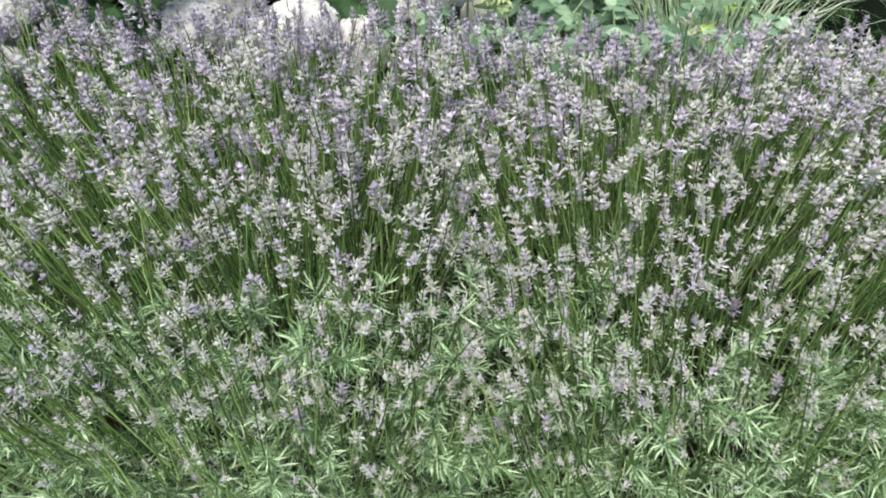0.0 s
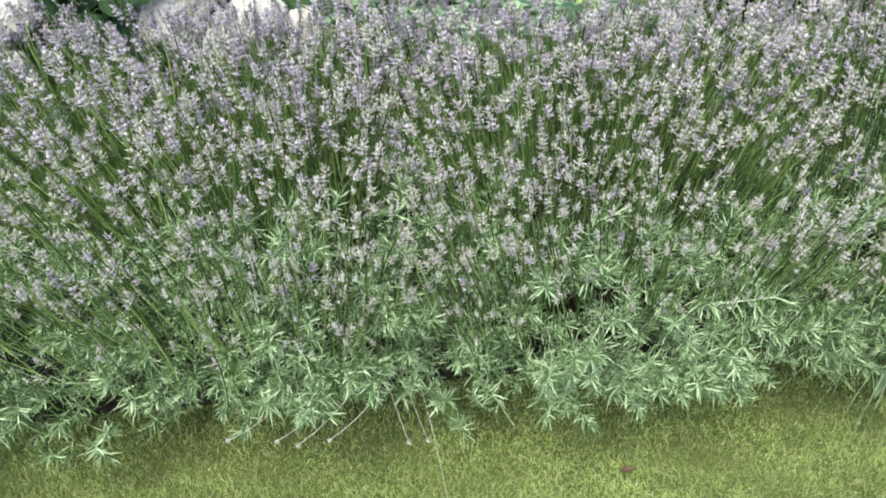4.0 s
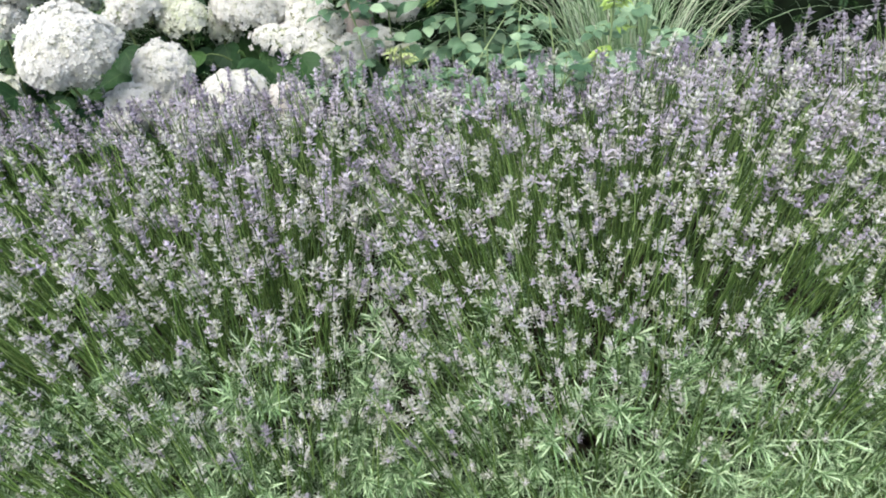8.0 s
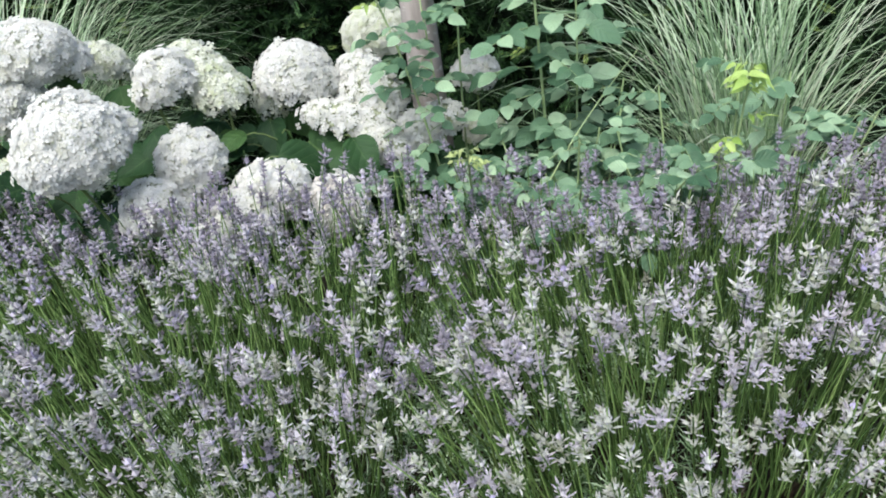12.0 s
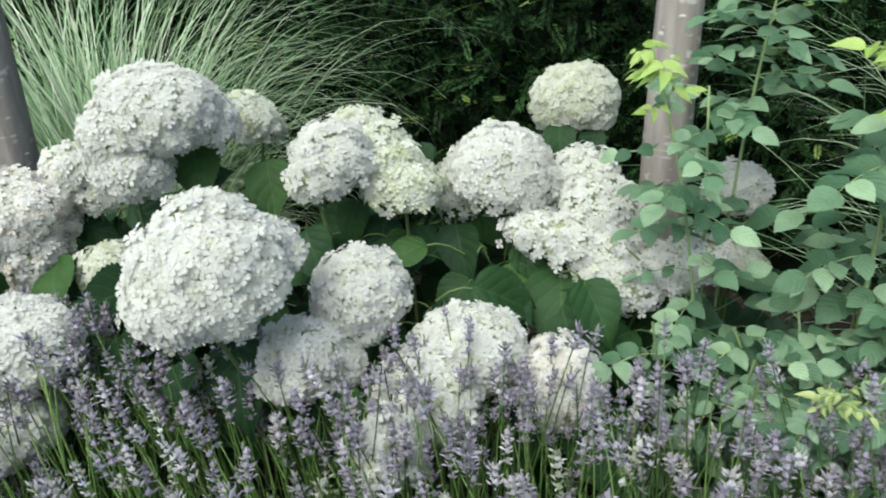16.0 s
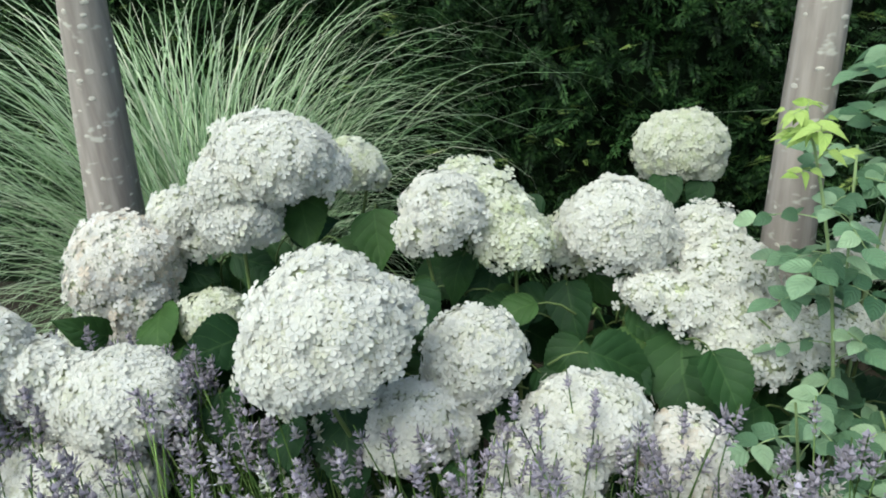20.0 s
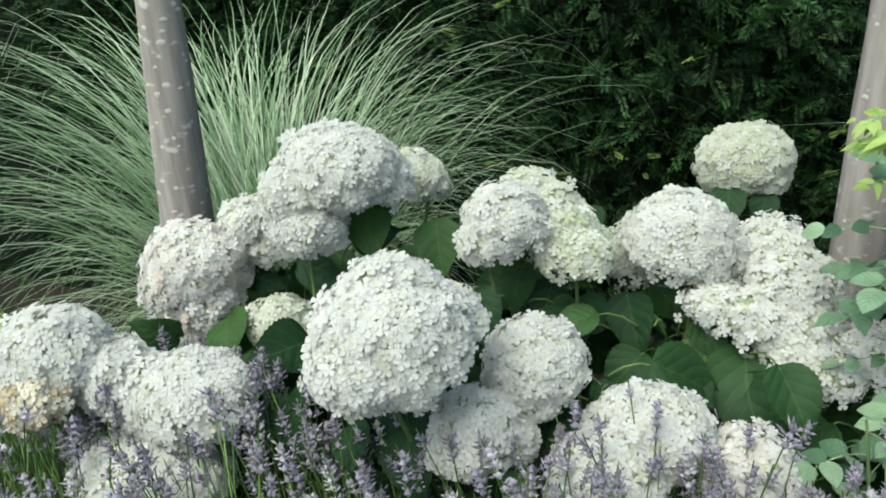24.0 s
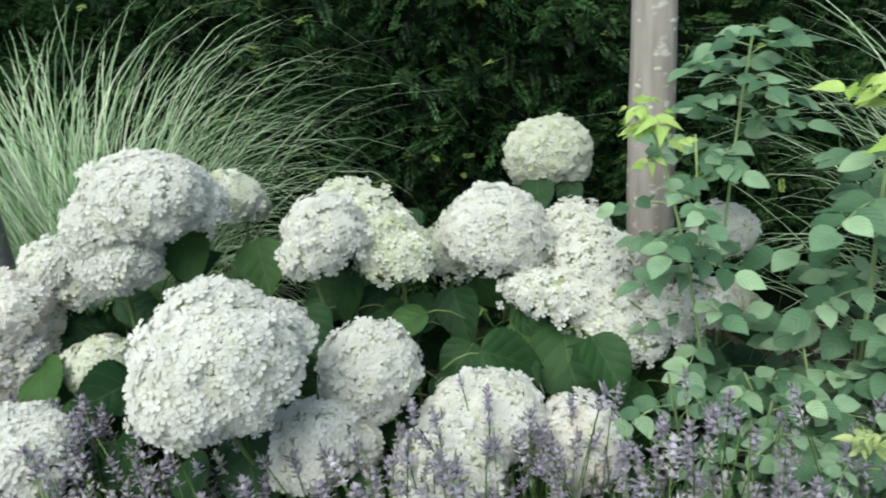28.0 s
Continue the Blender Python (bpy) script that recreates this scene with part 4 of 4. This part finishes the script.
def grass_clump(x, y, count, singles, seed, size, label):
    r = np.random.default_rng(seed)
    clump = thing("ornamental_grass", (x, y, 0), label, "grass", "ornamental grasses")
    a = r.uniform(0, 6.3, count)
    rad = 0.11 * np.sqrt(r.uniform(0, 1, count))
    feet = np.stack([x + rad * np.cos(a), y + rad * np.sin(a), 0 * a + 0.01], 1)
    turn = a + r.normal(0, 1.25, count)
    tip = r.normal(0.06, 0.13 if x < 0 else 0.30, count) + rad * 1.3
    g = size * r.uniform(0.70, 1.12, count) * (1 - 0.48 * np.clip(-np.sin(turn - 0.5), 0, 1) ** 2) * (1 - 0.03 * np.clip(np.cos(turn), 0, 1) * (x < 0))
    pick = r.integers(0, 12, count)
    hung = (x < 0) & (np.sin(turn) < 0.25) & (np.cos(turn) < 0.45) & (r.uniform(0, 1, count) < 0.42)
    g[hung] *= 0.45
    cz, sz, ct, st = np.cos(turn), np.sin(turn), np.cos(tip), np.sin(tip)
    o = 0 * cz
    rz = np.stack([np.stack([cz, -sz, o], 1), np.stack([sz, cz, o], 1), np.stack([o, o, o + 1], 1)], 1)
    ry = np.stack([np.stack([ct, o, st], 1), np.stack([o, o + 1, o], 1), np.stack([-st, o, ct], 1)], 1)
    turns = rz @ ry
    for i in range(singles):
        part("blade", BLADE_MESHES[pick[i]], clump, pose_of(turns[i], g[i], feet[i]))
    sets = []
    for q in range(12):
        m = pick == q
        m[:singles] = False
        sets.append(scatter(BLADES[q][0], BLADES[q][1], turns[m], g[m], feet[m]))
    tagged(part("blade_mass", shape("blade_mass", *merged(sets), M_BLADE), clump), kind="stuff")
    return clump


grass_clump(-1.47, 2.66, 2350, 290, 301, 1.32, "arching pale green striped grass clump behind the tree")
grass_clump(0.93, 2.60, 560, 280, 302, 1.20, "arching pale green striped grass clump behind the roses")

# ---- roses ----
LEAFLETS = [leaf_form(0.044, 0.030, 0.08 + 0.12 * k, 0.16, 0.03, 60 + k, 14, 4, 0.80, 0.22) for k in range(4)]
YOUNG = [leaf_form(0.046, 0.021, 0.30 + 0.22 * k, 0.30, 0.04, 70 + k, 12, 4, 0.75, 0.5) for k in range(4)]
LEAFLET_MESHES = {key: [shape("leaflet", v, f, mat, True, uv) for v, f, uv in forms] for key, mat, forms in (("green", M_ROSE_LEAF, LEAFLETS), ("lime", M_ROSE_LIME, YOUNG), ("yellow", M_ROSE_YELLOW, YOUNG))}


def rose_cane(bush, points, leaves, seed, start=0.4, tip="green", radius=0.0042, size=1.0, tip_from=0.86):
    """A cane along an arc with compound leaves of five or seven leaflets; the young leaves at its tip may be paler."""
    leaves, size = int(leaves * 1.3), size * 0.92
    r = np.random.default_rng(seed)
    p = bend(*points, 14)
    sets = [tube(p, np.linspace(radius, radius * 0.5, 14), 6)]
    spots = []
    for i in range(leaves):
        u = start + (1 - start) * (i + 0.5) / leaves
        k = u * 13
        at = p[int(k)] + (p[min(13, int(k) + 1)] - p[int(k)]) * (k - int(k))
        a = i * 2.4 + r.normal(0, 0.4) + seed
        young = u > tip_from and tip != "green"
        way = np.array((math.cos(a), math.sin(a), 0.55 if young else r.uniform(-0.15, 0.4)))
        way /= np.linalg.norm(way)
        long = r.uniform(0.07, 0.105) * size * (0.55 if young else 1)
        end = at + way * long + (0, 0, -0.015)
        rach = bend(at, at + way * long * 0.5 + (0, 0, 0.012), end, 6)
        sets.append(tube(rach, np.linspace(0.0013, 0.0007, 6), 3))
        side = np.cross(way, (0, 0, 1))
        side /= np.linalg.norm(side)
        g = size * r.uniform(0.8, 1.2) * (0.75 if young else 1)
        key = tip if young else "green"
        spots.append((end, way + (0, 0, -0.15), g * 1.1, key))
        for q in ((2, 4) if r.uniform() < 0.5 or young else (1, 3, 5)):
            for s in (-1, 1):
                spots.append((rach[q - 1 if q > 4 else q], 0.45 * way + s * side + (0, 0, r.normal(-0.05, 0.12)), g * r.uniform(0.8, 1.0), key))
    if tip != "green":
        up = (p[-1] - p[-2]) / np.linalg.norm(p[-1] - p[-2])
        for i in range(6):
            a = i * 1.9 + seed
            way = np.array((math.cos(a), math.sin(a), 0.1 - 0.12 * i)) + up * 0.5
            for q in (0.3, 0.65, 1.0):
                at = p[-1] - up * 0.012 * (5 - i) + way * 0.030 * q
                for s in (-1, 1) if q < 1 else (0,):
                    turn = way + s * 0.9 * np.cross(way, (0, 0, 1))
                    spots.append((at, turn + (0, 0, -0.35), 0.55 * size * r.uniform(0.8, 1.1), tip))
            sets.append(tube([p[-1] - up * 0.012 * (5 - i), p[-1] - up * 0.012 * (5 - i) + way * 0.03], [0.0009, 0.0006], 3))
    cane = part("cane", shape("cane", *merged(sets), M_CANE), bush)
    for i, (at, way, g, key) in enumerate(spots):
        face = (r.normal(0, 0.42), -0.45 + r.normal(0, 0.35), 1.0)
        place_leaf(cane, at, way, face, g, i + seed, LEAFLET_MESHES[key], "leaflet")
    return cane


rose_a = thing("rose_bush", (0.06, 2.05, 0), "leafy blue-green rose with a lime-green young shoot beside the trunk", "rose bush", "roses")
rose_b = thing("rose_bush", (0.30, 2.02, 0), "tall rose cane with lime-green tip and round blue-green leaves", "rose bush", "roses")
rose_c = thing("rose_bush", (0.66, 1.95, 0), "low rose bush with yellow-green shoot before the grass clump", "rose bush", "roses")
rose_d = thing("rose_bush", (-1.72, 1.95, 0), "low leafy shrub with lime-green leaves behind the lavender", "rose bush", "roses")
rose_cane(rose_a, ((0.08, 2.05, 0), (0.07, 2.02, 0.75), (-0.056, 1.997, 1.115)), 17, 1, 0.42, "lime")
rose_cane(rose_a, ((0.10, 2.12, 0), (0.08, 2.20, 0.7), (0.150, 2.22, 1.17)), 13, 2, 0.78, size=1.15)
rose_cane(rose_a, ((0.06, 2.00, 0), (0.02, 1.95, 0.4), (-0.04, 1.88, 0.74)), 8, 3, 0.35)
rose_cane(rose_a, ((0.08, 2.02, 0), (0.10, 1.95, 0.4), (0.11, 1.88, 0.68)), 8, 4, 0.35)
rose_cane(rose_a, ((0.07, 2.02, 0), (0.12, 1.85, 0.5), (0.145, 1.62, 0.83)), 8, 6, 0.45, "yellow", size=0.58, tip_from=0.88)
rose_cane(rose_b, ((0.30, 2.05, 0), (0.305, 2.05, 0.60), (0.302, 2.05, 1.115)), 13, 7, 0.55, "lime", 0.0056, 1.5, 0.9)
rose_cane(rose_b, ((0.30, 2.05, 0), (0.38, 2.10, 0.5), (0.40, 2.14, 0.98)), 8, 8, 0.6, size=1.3)
rose_cane(rose_b, ((0.28, 2.00, 0), (0.25, 1.86, 0.4), (0.21, 1.70, 0.74)), 8, 9, 0.4, size=1.0)
rose_cane(rose_b, ((0.32, 2.02, 0), (0.40, 1.96, 0.4), (0.46, 1.92, 0.76)), 10, 10, 0.3, size=1.0)
rose_cane(rose_b, ((0.30, 2.03, 0), (0.34, 1.90, 0.4), (0.36, 1.82, 0.74)), 9, 11, 0.35, size=1.0)
rose_cane(rose_c, ((0.64, 1.95, 0), (0.66, 1.90, 0.4), (0.69, 1.80, 0.86)), 9, 12, 0.4, "lime", size=1.1, tip_from=0.72)
rose_cane(rose_c, ((0.62, 1.98, 0), (0.58, 2.00, 0.4), (0.55, 1.98, 0.78)), 10, 13, 0.3)
rose_cane(rose_c, ((0.68, 1.96, 0), (0.78, 1.96, 0.35), (0.88, 1.94, 0.70)), 10, 14, 0.3)
rose_cane(rose_c, ((0.66, 1.94, 0), (0.62, 1.86, 0.4), (0.56, 1.82, 0.72)), 8, 15, 0.35)
rose_cane(rose_c, ((0.66, 1.94, 0), (0.76, 1.86, 0.4), (0.80, 1.82, 0.70)), 8, 16, 0.35)
rose_cane(rose_b, ((0.30, 2.03, 0), (0.40, 2.02, 0.4), (0.48, 2.00, 0.80)), 8, 32, 0.4, size=1.0)
rose_cane(rose_c, ((0.66, 1.95, 0), (0.50, 1.90, 0.4), (0.44, 1.84, 0.74)), 10, 35, 0.35)
rose_cane(rose_c, ((0.66, 1.97, 0), (0.72, 2.02, 0.4), (0.74, 2.04, 0.80)), 10, 36, 0.35)
rose_cane(rose_c, ((0.68, 1.97, 0), (0.92, 2.00, 0.35), (1.02, 1.98, 0.66)), 10, 37, 0.3)
rose_cane(rose_a, ((0.08, 2.05, 0), (0.07, 2.08, 0.5), (0.045, 2.14, 1.02)), 6, 38, 0.78)
rose_cane(rose_b, ((0.31, 2.03, 0), (0.33, 1.90, 0.45), (0.30, 1.74, 0.70)), 6, 41, 0.4, size=1.0)
rose_cane(rose_a, ((0.09, 2.04, 0), (0.10, 1.92, 0.4), (0.10, 1.80, 0.70)), 9, 52, 0.4, size=1.0)
rose_cane(rose_c, ((0.64, 1.94, 0), (0.50, 1.88, 0.35), (0.48, 1.80, 0.70)), 10, 54, 0.35, size=1.05)
rose_cane(rose_c, ((0.64, 1.95, 0), (0.64, 1.90, 0.35), (0.63, 1.78, 0.70)), 10, 55, 0.35, size=1.05)
rose_cane(rose_c, ((0.68, 1.96, 0), (0.84, 1.90, 0.35), (0.92, 1.84, 0.70)), 10, 56, 0.35, size=1.05)
rose_cane(rose_c, ((0.68, 1.97, 0), (0.80, 1.98, 0.4), (0.82, 1.96, 0.78)), 10, 57, 0.35, size=1.2)
for i, (x, y, z) in enumerate(((0.10, 1.99, 0.66), (0.13, 1.90, 0.66), (0.20, 2.02, 0.68), (0.30, 2.07, 0.70), (0.36, 2.04, 0.70), (0.42, 1.98, 0.70), (0.29, 1.94, 0.62), (0.37, 1.90, 0.62), (0.28, 2.16, 0.72))):
    rose_cane(rose_b, ((0.30, 2.04, 0), (0.15 + 0.5 * x, 1.0 + 0.5 * y, 0.42), (x, y, z)), 8, 60 + i, 0.5, size=1.05)
for i, (x, y, z) in enumerate(((0.34, 1.60, 0.735), (0.46, 1.62, 0.74), (0.56, 1.66, 0.72))):
    rose_cane(rose_b, ((0.32, 2.00, 0), (0.16 + 0.5 * x, 1.82, 0.50), (x, y, z)), 5, 80 + i, 0.6, size=1.2)
rose_cane(rose_b, ((0.24, 1.88, 0.50), (0.29, 1.90, 0.66), (0.52, 2.06, 0.84)), 1, 17, 0.2, radius=0.0026, size=0.5)
for i, (dx, dy, h) in enumerate(((0.06, 0, 0.72), (-0.08, 0.06, 0.70), (0.02, -0.08, 0.62), (-0.18, 0, 0.64), (0.10, -0.16, 0.60), (0.14, -0.26, 0.62), (-0.02, -0.24, 0.58), (0.20, -0.14, 0.54), (-0.12, -0.14, 0.66))):
    rose_cane(rose_d, ((-1.72, 1.95, 0), (-1.72 + dx * 0.5, 1.95 + dy * 0.5, 0.35), (-1.70 + dx, 1.93 + dy, h)), 10, 20 + i, 0.3, "lime" if i < 6 else "green", size=1.0, tip_from=0.6)

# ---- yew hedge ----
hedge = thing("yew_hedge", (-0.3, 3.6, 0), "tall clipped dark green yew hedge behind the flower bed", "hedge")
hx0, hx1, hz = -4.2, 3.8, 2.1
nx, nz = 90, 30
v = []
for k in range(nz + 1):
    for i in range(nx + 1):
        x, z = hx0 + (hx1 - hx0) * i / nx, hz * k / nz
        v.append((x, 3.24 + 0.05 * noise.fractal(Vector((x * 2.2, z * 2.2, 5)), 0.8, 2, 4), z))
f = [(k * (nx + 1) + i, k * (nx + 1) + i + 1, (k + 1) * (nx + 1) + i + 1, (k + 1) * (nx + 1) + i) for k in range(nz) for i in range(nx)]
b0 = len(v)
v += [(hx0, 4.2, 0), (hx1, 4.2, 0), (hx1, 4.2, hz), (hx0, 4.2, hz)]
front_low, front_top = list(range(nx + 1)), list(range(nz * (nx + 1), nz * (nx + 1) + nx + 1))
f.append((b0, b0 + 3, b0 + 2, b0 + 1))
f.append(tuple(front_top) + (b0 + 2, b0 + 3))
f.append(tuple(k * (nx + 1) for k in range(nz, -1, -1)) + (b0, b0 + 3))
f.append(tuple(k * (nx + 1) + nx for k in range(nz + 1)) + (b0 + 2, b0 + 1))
# solid body behind the needles, its shade put into the colour
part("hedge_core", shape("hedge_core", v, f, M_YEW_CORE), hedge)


def sprig_form(seed, needles=18):
    """A flat yew sprig along z with two rows of needles."""
    r = np.random.default_rng(seed)
    vs, fs = [], []
    for i in range(needles):
        h, s = 0.062 * i / needles, 1 if i % 2 else -1
        g = 0.021 * (1 - 0.5 * abs(i / needles - 0.4)) * r.uniform(0.85, 1.1)
        up = 0.55 + 0.5 * i / needles
        ex, ez = s * g * math.cos(up), g * math.sin(up)
        k = len(vs)
        dz = r.normal(0, 0.003)
        vs += [(0, 0, h), (ex * 0.5, dz * 0.3, h + ez * 0.5 - 0.0040), (ex, dz, h + ez), (ex * 0.5, dz * 0.3, h + ez * 0.5 + 0.0040)]
        fs.append((k, k + 1, k + 2, k + 3))
    return np.array(vs), np.array(fs)


def sprigs(count, x0, x1, z0, z1, seed, proud):
    r = np.random.default_rng(seed)
    x, z = r.uniform(x0, x1, count), r.uniform(z0, z1, count)
    y = np.array([3.235 + 0.05 * noise.fractal(Vector((a * 2.2, c * 2.2, 5)), 0.8, 2, 4) for a, c in zip(x, z)]) - r.uniform(-0.01, proud, count)
    y -= 0.085 * np.array([noise.noise(Vector((a * 9, c * 9, 2))) for a, c in zip(x, z)])
    ways = np.stack([r.normal(0, 0.55, count), -0.55 + r.normal(0, 0.25, count), r.normal(-0.1, 0.6, count)], 1)
    return ways, np.stack([x, y, z], 1), r


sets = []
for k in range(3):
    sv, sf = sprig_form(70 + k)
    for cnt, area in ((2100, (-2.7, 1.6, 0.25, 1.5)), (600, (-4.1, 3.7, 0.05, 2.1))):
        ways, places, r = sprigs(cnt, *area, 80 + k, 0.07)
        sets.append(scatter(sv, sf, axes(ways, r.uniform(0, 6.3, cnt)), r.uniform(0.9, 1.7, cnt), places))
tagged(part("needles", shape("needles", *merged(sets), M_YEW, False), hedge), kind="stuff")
# outer sprigs, coloured lighter as if they caught the light
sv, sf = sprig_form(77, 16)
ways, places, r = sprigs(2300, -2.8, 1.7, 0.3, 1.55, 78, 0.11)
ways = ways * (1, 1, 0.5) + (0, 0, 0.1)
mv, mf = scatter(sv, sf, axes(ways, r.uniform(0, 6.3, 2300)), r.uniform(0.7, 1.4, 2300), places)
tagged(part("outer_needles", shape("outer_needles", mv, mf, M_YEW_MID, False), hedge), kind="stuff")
tip_mesh = shape("young_sprig", *sprig_form(90), M_YEW_TIP, False)
ways, places, r = sprigs(280, -2.7, 1.4, 0.5, 1.5, 91, 0.10)
turns = axes(ways * (1.6, 0.8, 0.35) + (0, 0, 0.1), r.uniform(0, 6.3, 280))
for i in range(280):
    part("young_sprig", tip_mesh, hedge, pose_of(turns[i], r.uniform(0.45, 1.15), places[i]), "pale young yew tip" if i == 0 else "")

# ---- small things at the lawn's edge ----
droop = thing("drooping_lavender_stems", (0.0, 0.80, 0.0), "spent lavender stems drooping onto the lawn's edge", "lavender")
r = np.random.default_rng(401)
sv0, sf0 = spike_form(99, ((0.0, 8, 0.011), (0.008, 7, 0.010)), 1.1)
bud = shape("dry_flower", sv0, sf0, M_SPIKE_PALE, False)
for i, (x, y, z) in enumerate(((-0.30, 0.65, 0.23), (-0.21, 0.645, 0.22), (-0.17, 0.635, 0.215), (-0.11, 0.635, 0.22), (0.035, 0.60, 0.23), (0.07, 0.61, 0.22), (0.10, 0.60, 0.06))):
    foot = (x + 0.15 if i < 4 else x - 0.05, 0.80, 0.27)
    knee = (x + 0.08 if i < 4 else x - 0.02, 0.70, 0.22)
    pts = bend(foot, knee, (x, y, z), 7)
    stalk = part("stalk", shape("stalk", *tube(pts, np.full(7, 0.0009 if i < 4 else 0.0006), 4), M_SPIKE_PALE), droop)
    part("dry_flower", bud, stalk, pose_of(axes(np.array([pts[-1] - pts[-2]]), np.array([0.3]))[0], 0.55, pts[-1]))

long_grass = thing("long_grass_tuft", (1.10, 0.80, 0.0), "few long pale grass blades arching out over the lawn", "grass")
for i, (x, y, h, top) in enumerate(((0.945, 0.649, 0.02, 0.40), (0.970, 0.650, 0.02, 0.36), (1.006, 0.637, 0.02, 0.42), (0.932, 0.683, 0.04, 0.34), (0.910, 0.735, 0.05, 0.36), (0.830, 0.755, 0.10, 0.38), (1.03, 0.66, 0.02, 0.33), (0.99, 0.70, 0.03, 0.28), (1.10, 0.62, 0.02, 0.40))):
    pts = bend((1.10, 0.80, 0.01), (0.55 + 0.5 * x, 0.36 + 0.5 * y, top), (x, y, h), 11)
    part("blade", shape("blade", *tube(pts, np.linspace(0.0020, 0.0004, 11), 4), M_BLADE), long_grass)

dv, df, duv = leaf_form(0.035, 0.016, -0.4, 0.5, 0.06, 5, 8, 4)
dead = new("fallen_leaf", shape("fallen_leaf", dv, df, M_DEAD))
dead.matrix_basis = pose(0.465, 0.66, 0.022, 8, -6, -25)
tagged(dead, "small curled brown dead leaf lying on the lawn", "leaf")
